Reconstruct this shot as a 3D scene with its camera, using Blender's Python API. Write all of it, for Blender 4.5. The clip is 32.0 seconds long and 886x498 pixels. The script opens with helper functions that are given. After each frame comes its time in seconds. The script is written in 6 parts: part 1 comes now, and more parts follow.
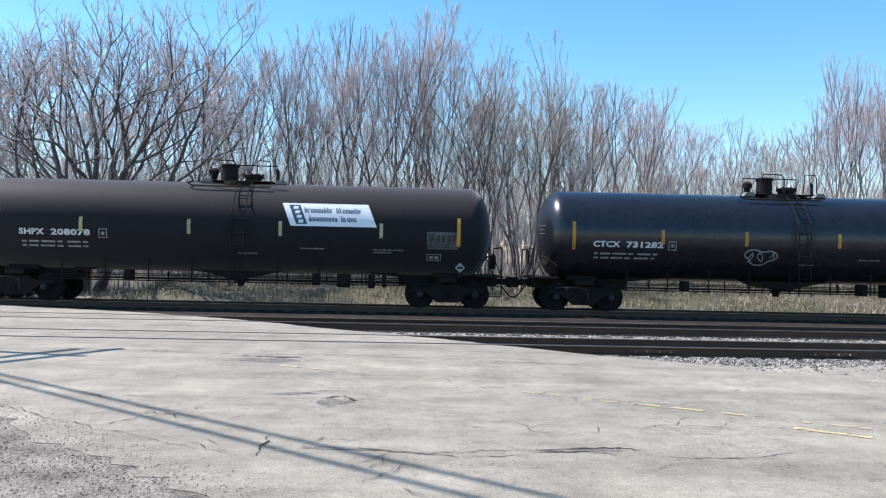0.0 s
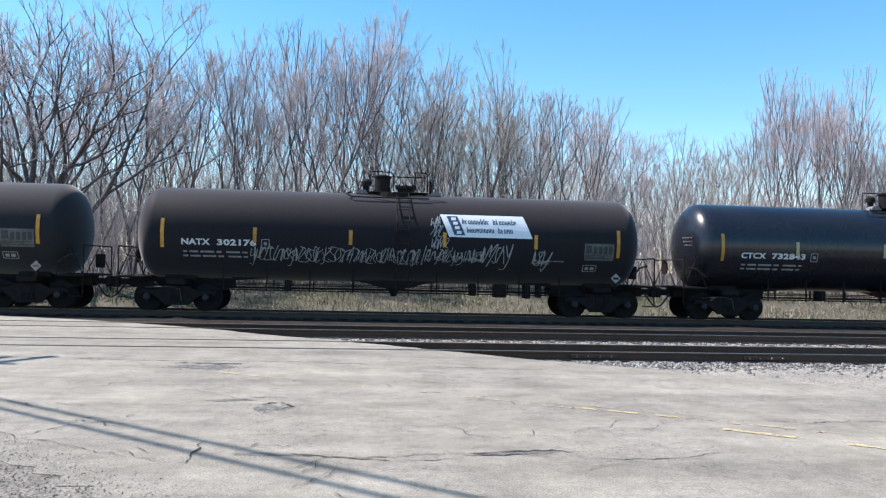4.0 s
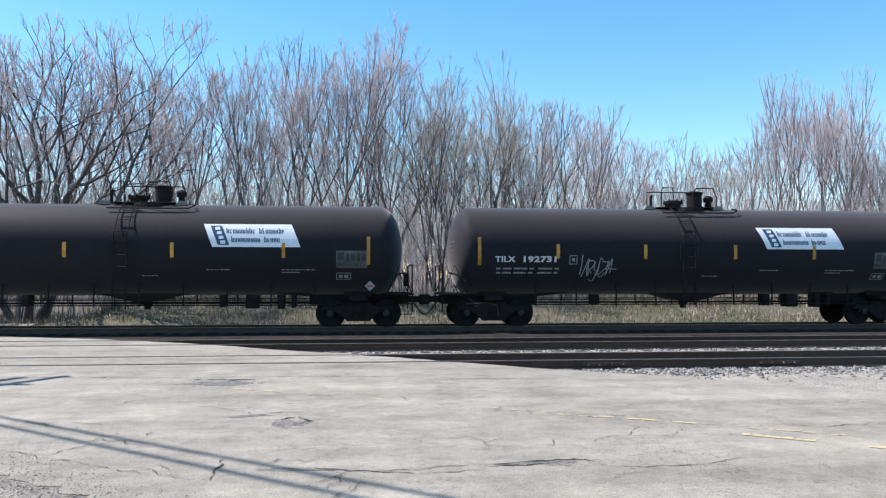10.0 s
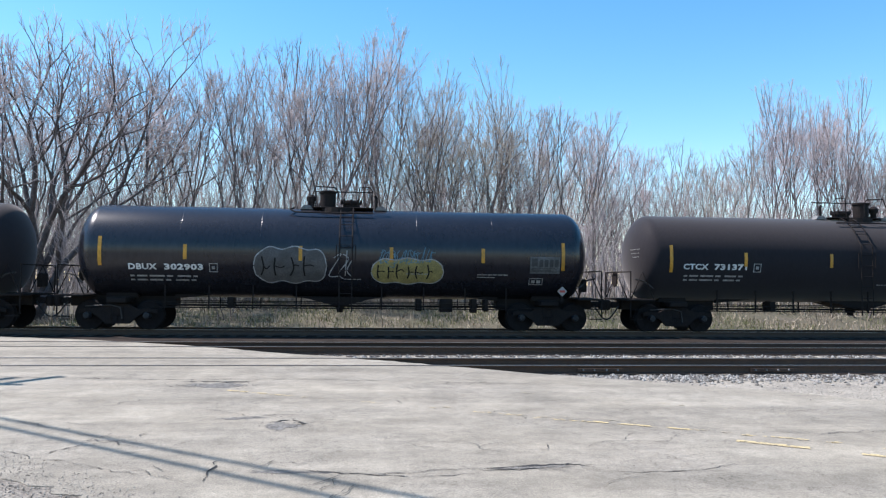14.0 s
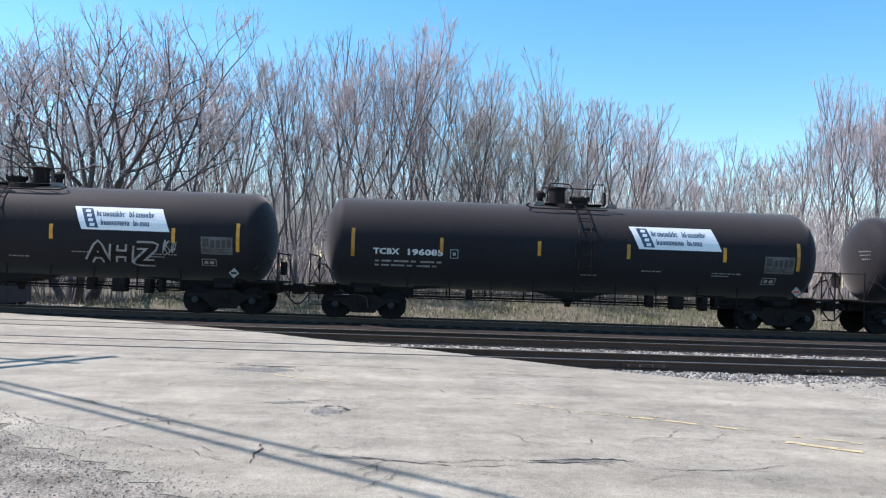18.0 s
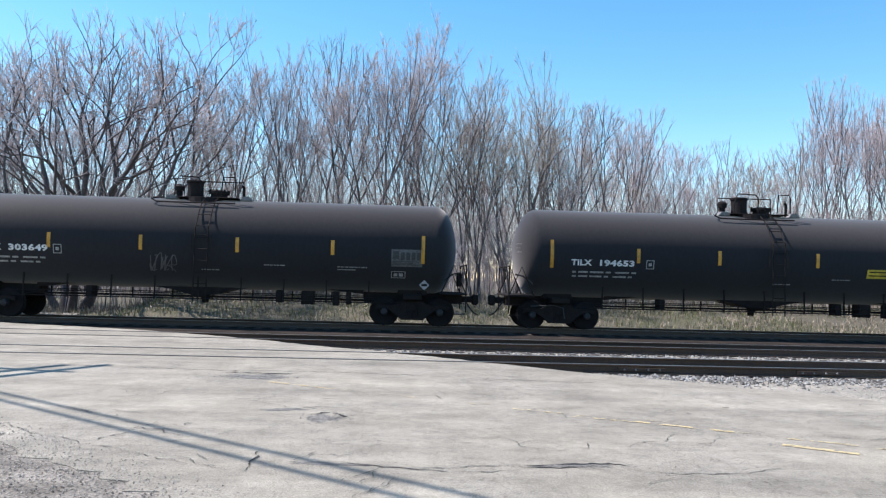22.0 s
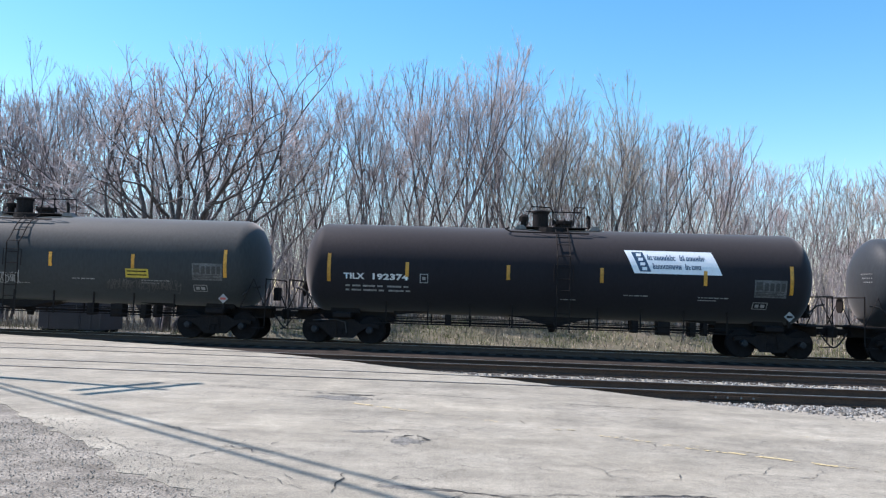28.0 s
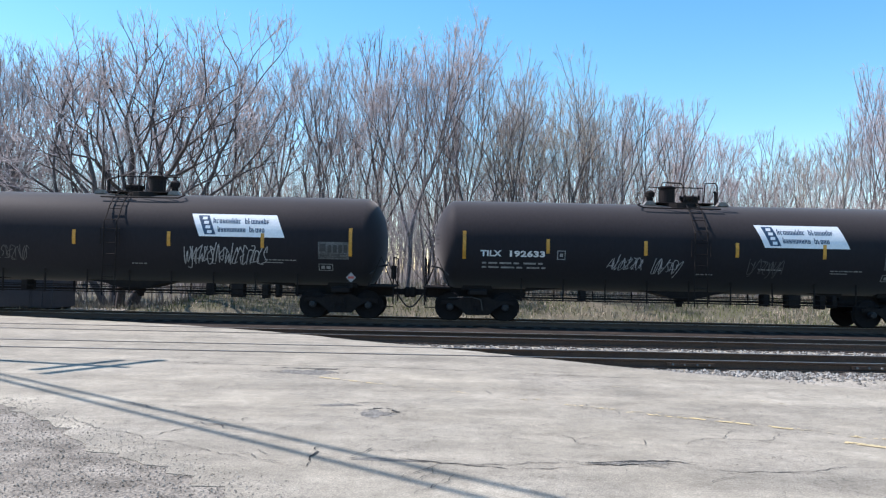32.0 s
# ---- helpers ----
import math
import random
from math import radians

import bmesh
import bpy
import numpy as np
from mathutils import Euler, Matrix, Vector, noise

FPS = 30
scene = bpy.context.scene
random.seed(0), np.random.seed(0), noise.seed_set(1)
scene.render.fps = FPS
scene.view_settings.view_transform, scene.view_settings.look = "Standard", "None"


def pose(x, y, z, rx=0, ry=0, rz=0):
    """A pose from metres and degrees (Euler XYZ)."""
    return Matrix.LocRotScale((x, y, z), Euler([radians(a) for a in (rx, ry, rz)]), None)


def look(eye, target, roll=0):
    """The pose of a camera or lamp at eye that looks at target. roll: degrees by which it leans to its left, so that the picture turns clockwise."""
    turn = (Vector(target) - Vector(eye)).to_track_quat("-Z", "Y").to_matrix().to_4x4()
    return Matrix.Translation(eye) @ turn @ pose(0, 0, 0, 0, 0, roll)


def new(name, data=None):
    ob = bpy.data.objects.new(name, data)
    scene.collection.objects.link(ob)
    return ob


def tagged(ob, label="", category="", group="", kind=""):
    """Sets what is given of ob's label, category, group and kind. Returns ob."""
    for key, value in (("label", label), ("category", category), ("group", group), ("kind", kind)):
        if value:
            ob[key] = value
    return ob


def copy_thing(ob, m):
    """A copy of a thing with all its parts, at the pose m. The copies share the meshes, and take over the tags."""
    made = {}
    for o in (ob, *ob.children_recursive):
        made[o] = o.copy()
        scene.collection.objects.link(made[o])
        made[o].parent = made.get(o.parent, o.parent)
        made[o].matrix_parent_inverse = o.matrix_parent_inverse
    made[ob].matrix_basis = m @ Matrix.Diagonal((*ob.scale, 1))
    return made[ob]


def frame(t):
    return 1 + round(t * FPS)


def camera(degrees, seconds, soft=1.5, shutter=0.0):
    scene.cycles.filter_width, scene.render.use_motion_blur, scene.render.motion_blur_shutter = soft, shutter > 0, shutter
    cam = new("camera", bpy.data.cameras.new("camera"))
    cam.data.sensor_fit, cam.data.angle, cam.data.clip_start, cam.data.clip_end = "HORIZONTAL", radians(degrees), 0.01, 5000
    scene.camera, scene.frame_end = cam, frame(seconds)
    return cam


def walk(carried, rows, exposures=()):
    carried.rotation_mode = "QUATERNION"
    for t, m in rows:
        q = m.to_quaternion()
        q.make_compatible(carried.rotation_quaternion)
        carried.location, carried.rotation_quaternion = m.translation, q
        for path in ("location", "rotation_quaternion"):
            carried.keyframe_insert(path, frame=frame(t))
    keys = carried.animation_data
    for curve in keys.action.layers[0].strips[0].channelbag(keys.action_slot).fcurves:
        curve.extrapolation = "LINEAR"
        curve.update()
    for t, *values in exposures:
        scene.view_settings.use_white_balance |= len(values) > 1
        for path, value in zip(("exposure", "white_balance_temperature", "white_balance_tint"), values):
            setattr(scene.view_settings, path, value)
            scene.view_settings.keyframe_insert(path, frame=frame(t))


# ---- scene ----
cam = camera(59.3, 32.0, soft=1.25)
PATH = [
    (0.0, 0.003, 0.008, 1.560, 0.821, -1.234, -2.167),
    (0.5, 0.022, 0.025, 1.567, 1.059, -0.627, -2.900),
    (1.0, 0.015, 0.039, 1.561, 1.417, -0.392, -3.728),
    (1.5, 0.016, 0.063, 1.564, 1.589, -0.172, -4.182),
    (2.0, 0.003, 0.060, 1.559, 1.669, -0.329, -4.534),
    (2.5, -0.012, 0.048, 1.562, 1.635, -0.574, -4.804),
    (3.0, -0.049, 0.019, 1.547, 1.485, -0.594, -5.250),
    (3.5, 0.006, 0.002, 1.546, 1.392, -0.364, -5.742),
    (4.0, 0.132, -0.029, 1.545, 1.397, -1.308, -5.785),
    (4.5, 0.084, -0.030, 1.550, 1.598, -1.372, -6.076),
    (6.5, 0.014, -0.006, 1.551, 1.478, -0.646, -6.637),
    (7.0, 0.015, -0.011, 1.545, 1.279, -0.664, -7.202),
    (7.5, 0.015, -0.017, 1.542, 1.234, -0.543, -7.797),
    (8.0, 0.018, -0.027, 1.541, 1.127, -0.517, -8.321),
    (8.5, 0.013, -0.030, 1.545, 1.100, -0.628, -8.572),
    (9.0, 0.009, -0.032, 1.550, 1.242, -0.359, -8.353),
    (9.5, 0.001, -0.041, 1.554, 2.503, -0.093, -6.274),
    (10.0, 0.001, -0.041, 1.545, 2.218, -0.017, -5.586),
    (10.5, -0.011, -0.025, 1.537, 2.111, -0.384, -5.191),
    (11.0, -0.009, -0.029, 1.535, 2.085, -0.514, -5.043),
    (11.5, 0.000, -0.033, 1.535, 2.215, -0.538, -5.270),
    (12.0, -0.000, -0.031, 1.534, 2.401, -0.557, -5.621),
    (12.5, 0.001, -0.030, 1.532, 2.428, -0.760, -5.801),
    (13.0, -0.003, -0.038, 1.533, 2.590, -0.624, -5.912),
    (13.5, -0.001, -0.042, 1.538, 2.643, -0.663, -5.909),
    (14.0, -0.002, -0.039, 1.533, 2.569, -0.608, -5.908),
    (14.5, -0.005, -0.028, 1.529, 2.415, -0.665, -5.858),
    (16.5, -0.018, -0.046, 1.532, 2.557, -1.731, -3.636),
    (17.0, -0.009, -0.041, 1.534, 2.340, -1.998, -3.038),
    (17.5, -0.011, -0.037, 1.529, 2.079, -1.993, -2.775),
    (18.0, -0.015, -0.041, 1.530, 1.827, -1.951, -2.617),
    (18.5, -0.011, -0.039, 1.529, 1.676, -1.650, -2.537),
    (19.0, -0.018, -0.050, 1.534, 1.710, -1.579, -2.438),
    (19.5, -0.013, -0.054, 1.533, 1.783, -1.537, -2.325),
    (20.0, -0.012, -0.043, 1.535, 1.965, -1.630, -2.384),
    (20.5, -0.013, -0.034, 1.533, 2.142, -1.650, -2.504),
    (21.0, -0.013, -0.035, 1.534, 2.249, -1.762, -2.709),
    (21.5, -0.016, -0.038, 1.535, 2.279, -1.681, -2.881),
    (22.0, -0.016, -0.032, 1.529, 2.235, -1.490, -2.976),
    (22.5, -0.015, -0.040, 1.536, 2.120, -1.301, -3.020),
    (23.0, -0.014, -0.035, 1.534, 2.000, -1.305, -3.027),
    (23.5, -0.012, -0.031, 1.536, 1.881, -1.402, -3.048),
    (24.0, -0.010, -0.039, 1.539, 1.894, -1.449, -3.132),
    (24.5, -0.012, -0.050, 1.538, 1.965, -1.358, -3.184),
    (25.0, -0.014, -0.048, 1.537, 2.044, -1.203, -3.229),
    (25.5, -0.013, -0.041, 1.537, 2.051, -1.297, -3.250),
    (26.0, -0.016, -0.040, 1.544, 2.157, -1.276, -3.324),
    (26.5, -0.028, -0.024, 1.560, 2.840, -1.173, -3.042),
    (28.5, -0.094, 0.023, 1.530, 3.690, -1.996, 3.842),
    (29.0, -0.243, -0.035, 1.543, 3.494, -1.483, 1.470),
    (29.5, -0.257, -0.015, 1.548, 3.242, -1.500, 1.708),
    (30.0, -0.178, 0.006, 1.555, 3.034, -1.741, 1.589),
    (30.5, -0.177, 0.011, 1.563, 2.849, -2.050, -0.437),
    (31.0, -0.192, 0.000, 1.562, 2.512, -1.520, -0.320),
    (31.5, -0.179, -0.011, 1.557, 2.163, -0.927, -0.263),
    (32.0, -0.181, -0.026, 1.548, 1.729, -1.170, -0.271),
]
walk(cam, [(t, pose(x, y, z, 90 + p, r, w)) for t, x, y, z, p, r, w in PATH], exposures=[(0.0, 0.68, 6500, 15), (32.0, 0.68, 6500, 15)])

# ---- daylight ----
SUN = Vector((-0.56, 0.14, 0.80)).normalized()
world = bpy.data.worlds.new("sky")
scene.world = world
world.use_nodes = True
sky = world.node_tree.nodes.new("ShaderNodeTexSky")
sky.sky_type, sky.sun_disc = "NISHITA", False
sky.sun_elevation, sky.sun_rotation = math.asin(SUN.z), math.atan2(SUN.x, SUN.y)
sky.air_density, sky.dust_density, sky.ozone_density = 1.0, 0.2, 1.2
back = world.node_tree.nodes["Background"]
back.inputs["Strength"].default_value = 0.145
tone = world.node_tree.nodes.new("ShaderNodeHueSaturation")
tone.inputs["Saturation"].default_value = 1.34
tone.inputs["Hue"].default_value = 0.489
world.node_tree.links.new(sky.outputs[0], tone.inputs["Color"])
world.node_tree.links.new(tone.outputs[0], back.inputs["Color"])
sun = new("sun", bpy.data.lights.new("sun", "SUN"))
sun.data.energy, sun.data.angle, sun.data.color = 5.0, radians(0.53), (1.0, 0.953, 0.925)
sun.matrix_world = look(SUN * 60, (0, 0, 0))

# the couplings along the train at the start
COUPLING = [3.32, 21.33, 39.40, 57.49, 75.52, 93.52, 111.52, 129.58, 147.56, 165.58, 183.55, 201.52, 219.50, 237.56, 255.54, 273.53,
            291.48, 309.49, 327.48, 345.52, 363.55, 381.93, 399.92, 417.92, 435.87, 453.80, 471.57, 489.54, 507.59, 525.65, 543.65]
MIDDLE = [c - 9.005 for c in COUPLING]


def rolled(t):
    """Metres that the train has gone towards -x after t seconds."""
    u = t / 32
    return 526.779 * u + 2.136 * (u * u - u) + 1.849 * (u ** 3 - u)


TRACK = 26.05        # centre line of the train's track
NCAR = 31


# ---- materials ----
def material(name, base, rough=0.8, metal=0.0, var=0.25, scale=3.0, fine=60.0, bump=0.15, tint=None, spec=0.5, random_obj=0.0, streak=None, dust=0.0):
    m = bpy.data.materials.new(name)
    m.use_nodes = True
    n, l = m.node_tree.nodes, m.node_tree.links
    b = n["Principled BSDF"]
    b.inputs["Roughness"].default_value, b.inputs["Metallic"].default_value = rough, metal
    b.inputs["Specular IOR Level"].default_value = spec
    b.inputs["Sheen Weight"].default_value, b.inputs["Sheen Roughness"].default_value = dust, 0.45
    b.inputs["Sheen Tint"].default_value = (1.0, 0.95, 0.92, 1)
    tc = n.new("ShaderNodeTexCoord")
    src = tc.outputs["Object"]
    if streak:
        mp = n.new("ShaderNodeMapping")
        mp.inputs["Scale"].default_value = streak
        l.new(src, mp.inputs[0])
        src = mp.outputs[0]
    big, small = n.new("ShaderNodeTexNoise"), n.new("ShaderNodeTexNoise")
    big.inputs["Scale"].default_value, small.inputs["Scale"].default_value = scale, fine
    big.inputs["Detail"].default_value, small.inputs["Detail"].default_value = 6, 3
    for t in (big, small):
        l.new(src, t.inputs["Vector"])
    mix = n.new("ShaderNodeMix")
    mix.data_type = "RGBA"
    t2 = tint or tuple(c * 0.55 for c in base)
    mix.inputs["A"].default_value, mix.inputs["B"].default_value = (*base, 1), (*t2, 1)
    ramp = n.new("ShaderNodeMapRange")
    ramp.inputs["From Min"].default_value, ramp.inputs["From Max"].default_value = 0.35, 0.7
    ramp.inputs["To Max"].default_value = min(1.0, var * 2.2)
    l.new(big.outputs["Fac"], ramp.inputs["Value"])
    l.new(ramp.outputs[0], mix.inputs["Factor"])
    grain = n.new("ShaderNodeMix")
    grain.data_type, grain.blend_type = "RGBA", "MULTIPLY"
    gr = n.new("ShaderNodeMapRange")
    gr.inputs["From Min"].default_value, gr.inputs["From Max"].default_value = 0.3, 0.7
    gr.inputs["To Min"].default_value, gr.inputs["To Max"].default_value = 1 - var, 1 + var * 0.5
    l.new(small.outputs["Fac"], gr.inputs["Value"])
    grain.inputs["Factor"].default_value = 1
    l.new(mix.outputs["Result"], grain.inputs["A"])
    l.new(gr.outputs[0], grain.inputs["B"])
    out = grain.outputs["Result"]
    if random_obj:
        info, hsv = n.new("ShaderNodeObjectInfo"), n.new("ShaderNodeHueSaturation")
        rr = n.new("ShaderNodeMapRange")
        rr.inputs["To Min"].default_value, rr.inputs["To Max"].default_value = 1 - random_obj, 1 + random_obj
        l.new(info.outputs["Random"], rr.inputs["Value"])
        l.new(rr.outputs[0], hsv.inputs["Value"])
        l.new(out, hsv.inputs["Color"])
        out = hsv.outputs[0]
    l.new(out, b.inputs["Base Color"])
    if bump:
        bp = n.new("ShaderNodeBump")
        bp.inputs["Strength"].default_value, bp.inputs["Distance"].default_value = bump, 0.02
        l.new(small.outputs["Fac"], bp.inputs["Height"])
        l.new(bp.outputs[0], b.inputs["Normal"])
    return m


def island_material(name, dark, light, rough=0.9, spec=0.3):
    """Colour that differs from piece to piece of one joined mesh."""
    m = bpy.data.materials.new(name)
    m.use_nodes = True
    n, l = m.node_tree.nodes, m.node_tree.links
    b = n["Principled BSDF"]
    b.inputs["Roughness"].default_value, b.inputs["Specular IOR Level"].default_value = rough, spec
    geo, ramp = n.new("ShaderNodeNewGeometry"), n.new("ShaderNodeMix")
    ramp.data_type = "RGBA"
    ramp.inputs["A"].default_value, ramp.inputs["B"].default_value = (*dark, 1), (*light, 1)
    l.new(geo.outputs["Random Per Island"], ramp.inputs["Factor"])
    l.new(ramp.outputs["Result"], b.inputs["Base Color"])
    return m


M = {
    "satin": material("satin black tank paint", (0.0215, 0.0195, 0.0228), 0.6, spec=0.04, var=0.1, scale=0.9, fine=14, bump=0.01, tint=(0.029, 0.0265, 0.0275), streak=(1, 1, 0.35), dust=0.27),
    "dusty": material("dust-greyed black tank paint", (0.025, 0.0245, 0.027), 0.65, spec=0.02, var=0.1, scale=0.9, fine=12, bump=0.01, tint=(0.031, 0.03, 0.0315), streak=(1, 1, 0.35), dust=0.38),
    "glossy": material("glossy blue-black tank paint", (0.0125, 0.0135, 0.019), 0.25, var=0.25, scale=0.8, fine=10, bump=0.006, tint=(0.023, 0.0235, 0.029), streak=(1, 1, 0.35)),
    "green": material("weathered green-black tank paint", (0.045, 0.048, 0.05), 0.6, spec=0.04, var=0.14, scale=1.2, fine=15, bump=0.01, tint=(0.041, 0.045, 0.043), streak=(1, 1, 0.3), dust=0.4),
    "frame": material("grimy black steel", (0.017, 0.0145, 0.0155), 0.75, spec=0.1, var=0.4, scale=4, fine=40, bump=0.2, tint=(0.026, 0.021, 0.018)),
    "grime": material("brake-dusted cast steel", (0.019, 0.016, 0.0165), 0.85, spec=0.1, var=0.45, scale=5, fine=50, bump=0.25, tint=(0.026, 0.0205, 0.018)),
    "wheel": material("dark rolled wheel steel", (0.0145, 0.0125, 0.0135), 0.75, spec=0.14, var=0.4, scale=6, fine=50, bump=0.1),
    "cap": material("blue-grey bearing cap", (0.009, 0.01, 0.014), 0.6, var=0.3, scale=8, fine=50, bump=0.1),
    "hose": material("black rubber", (0.012, 0.012, 0.012), 0.7, var=0.2, scale=8, fine=60, bump=0.05),
    "pale": material("pale scuffed grey steel", (0.22, 0.215, 0.205), 0.6, var=0.35, scale=4, fine=30, bump=0.1),
    "white": material("white stencil paint", (0.72, 0.72, 0.7), 0.6, var=0.25, scale=4, fine=25, bump=0.0),
    "smallwhite": material("faded white stencil paint", (0.36, 0.36, 0.35), 0.6, var=0.5, scale=9, fine=40, bump=0.0),
    "gold": material("faded yellow stencil paint", (0.4, 0.23, 0.06), 0.6, var=0.35, scale=4, fine=25, bump=0.0),
    "panelbrown": material("faded brown-gold panel", (0.085, 0.062, 0.02), 0.6, var=0.5, scale=3, fine=20, bump=0.0),
    "dullsteel": material("dull grey rod steel", (0.045, 0.042, 0.041), 0.7, var=0.35, scale=4, fine=30, bump=0.1),
    "crumble": material("crumbled asphalt", (0.235, 0.22, 0.19), 0.95, var=0.6, scale=9, fine=55, bump=0.9, tint=(0.1, 0.094, 0.084)),
    "bluegrey": material("weathered blue-grey tank paint", (0.034, 0.038, 0.043), 0.5, spec=0.1, var=0.14, scale=1.2, fine=15, bump=0.01, tint=(0.037, 0.041, 0.044), streak=(1, 1, 0.3), dust=0.17),
    "panelgrey": material("grimy light grey decal", (0.13, 0.135, 0.135), 0.6, var=0.5, scale=3, fine=20, bump=0.0),
    "panelprint": material("dull dark decal print", (0.05, 0.05, 0.05), 0.6, var=0.4, scale=3, fine=20, bump=0.0),
    "hut": material("dark blue-grey painted steel", (0.045, 0.05, 0.065), 0.5, var=0.25, scale=1.5, fine=20, bump=0.05),
    "hutroof": material("pale galvanised steel", (0.5, 0.5, 0.49), 0.5, var=0.2, scale=1.5, fine=20, bump=0.05),
    "reflector": material("amber reflective strip", (0.66, 0.31, 0.03), 0.4, var=0.3, scale=5, fine=30, bump=0.0, random_obj=0.2),
    "reflector_pale": material("faded cream reflective strip", (0.52, 0.46, 0.22), 0.45, var=0.35, scale=5, fine=30, bump=0.0),
    "yellow": material("yellow notice panel", (0.62, 0.47, 0.05), 0.5, var=0.35, scale=4, fine=25, bump=0.0),
    "sign": material("white vinyl sign", (0.82, 0.83, 0.84), 0.45, var=0.08, scale=2, fine=20, bump=0.0, tint=(0.7, 0.71, 0.72)),
    "sign_dirty": material("soiled white vinyl sign", (0.62, 0.6, 0.55), 0.5, var=0.25, scale=2, fine=20, bump=0.0),
    "navy": material("navy blue print", (0.03, 0.07, 0.13), 0.5, var=0.15, scale=4, fine=30, bump=0.0),
    "graffiti": material("white spray paint", (0.42, 0.42, 0.42), 0.7, var=0.45, scale=6, fine=40, bump=0.0),
    "graffiti_bright": material("bright white spray paint", (0.75, 0.75, 0.74), 0.7, var=0.35, scale=6, fine=40, bump=0.0),
    "graffiti_grey": material("grey spray paint", (0.1, 0.096, 0.094), 0.7, var=0.4, scale=3, fine=30, bump=0.0),
    "graffiti_yellow": material("mustard spray paint", (0.36, 0.29, 0.1), 0.7, var=0.4, scale=3, fine=30, bump=0.0),
    "graffiti_blue": material("pale blue spray paint", (0.08, 0.22, 0.3), 0.7, var=0.4, scale=3, fine=30, bump=0.0),
    "placard": material("white placard", (0.32, 0.31, 0.3), 0.5, var=0.15, scale=10, fine=40, bump=0.0),
    "placard_red": material("red placard print", (0.5, 0.07, 0.05), 0.5, var=0.2, scale=10, fine=40, bump=0.0),
    "rail": material("rusty rail side", (0.072, 0.044, 0.034), 0.85, var=0.4, scale=3, fine=40, bump=0.15, tint=(0.09, 0.055, 0.035)),
    "railtop": material("worn rail head", (0.5, 0.47, 0.43), 0.38, 0.9, var=0.3, scale=1.2, fine=25, bump=0.03),
    "tie": material("creosoted timber", (0.06, 0.047, 0.037), 0.9, var=0.4, scale=4, fine=40, bump=0.3),
    # crack colours: the shade inside the sunken lines is painted in
    "crack": material("dark recess with painted shade", (0.032, 0.03, 0.027), 0.95, var=0.4, scale=8, fine=60, bump=0.3),
    "hairline": material("hairline crack with painted shade", (0.085, 0.078, 0.068), 0.95, var=0.4, scale=8, fine=60, bump=0.3),
    "roadyellow": material("worn yellow road paint", (0.6, 0.47, 0.24), 0.85, var=0.3, scale=7, fine=45, bump=0.3, tint=(0.42, 0.35, 0.22)),
    "roadfaded": material("faded yellow road paint", (0.45, 0.37, 0.22), 0.85, var=0.45, scale=7, fine=45, bump=0.3, tint=(0.27, 0.25, 0.215)),
    "gravel": material("grey-tan gravel", (0.3, 0.27, 0.225), 0.95, var=0.5, scale=3.5, fine=28, bump=0.8, tint=(0.13, 0.12, 0.1)),
    "dirt": material("brown dirt and gravel", (0.3, 0.268, 0.22), 0.95, var=0.62, scale=2.6, fine=44, bump=1.0, tint=(0.13, 0.112, 0.088)),
    "ballast": material("grey ballast", (0.36, 0.325, 0.262), 0.95, var=0.5, scale=2.0, fine=22, bump=0.9, tint=(0.24, 0.216, 0.176)),
    "dark_ballast": material("dark brown ballast", (0.05, 0.039, 0.033), 0.95, spec=0.1, var=0.5, scale=2.0, fine=22, bump=0.9, tint=(0.02, 0.017, 0.015)),
    "verge": material("mixed dead and green grass", (0.085, 0.08, 0.042), 0.95, var=0.55, scale=0.5, fine=9, bump=0.6, tint=(0.12, 0.1, 0.07)),
    "bark": material("grey-brown bark", (0.16, 0.134, 0.13), 0.9, var=0.4, scale=2, fine=18, bump=0.4, random_obj=0.25),
    "twig": material("grey-brown twigs", (0.41, 0.356, 0.354), 0.85, var=0.35, scale=1.0, fine=8, bump=0.0, random_obj=0.25),
    "twig_pink": material("pinkish budding twigs", (0.52, 0.43, 0.43), 0.85, var=0.35, scale=1.0, fine=8, bump=0.0, random_obj=0.15),
    "twig_gold": material("yellow-brown budding twigs", (0.5, 0.435, 0.36), 0.85, var=0.35, scale=1.0, fine=8, bump=0.0, random_obj=0.15),
    "deadwood": material("bleached dead bark", (0.36, 0.33, 0.3), 0.9, var=0.35, scale=2, fine=18, bump=0.3),
    "pole": material("weathered pole timber", (0.14, 0.11, 0.085), 0.9, var=0.35, scale=2, fine=20, bump=0.3),
}


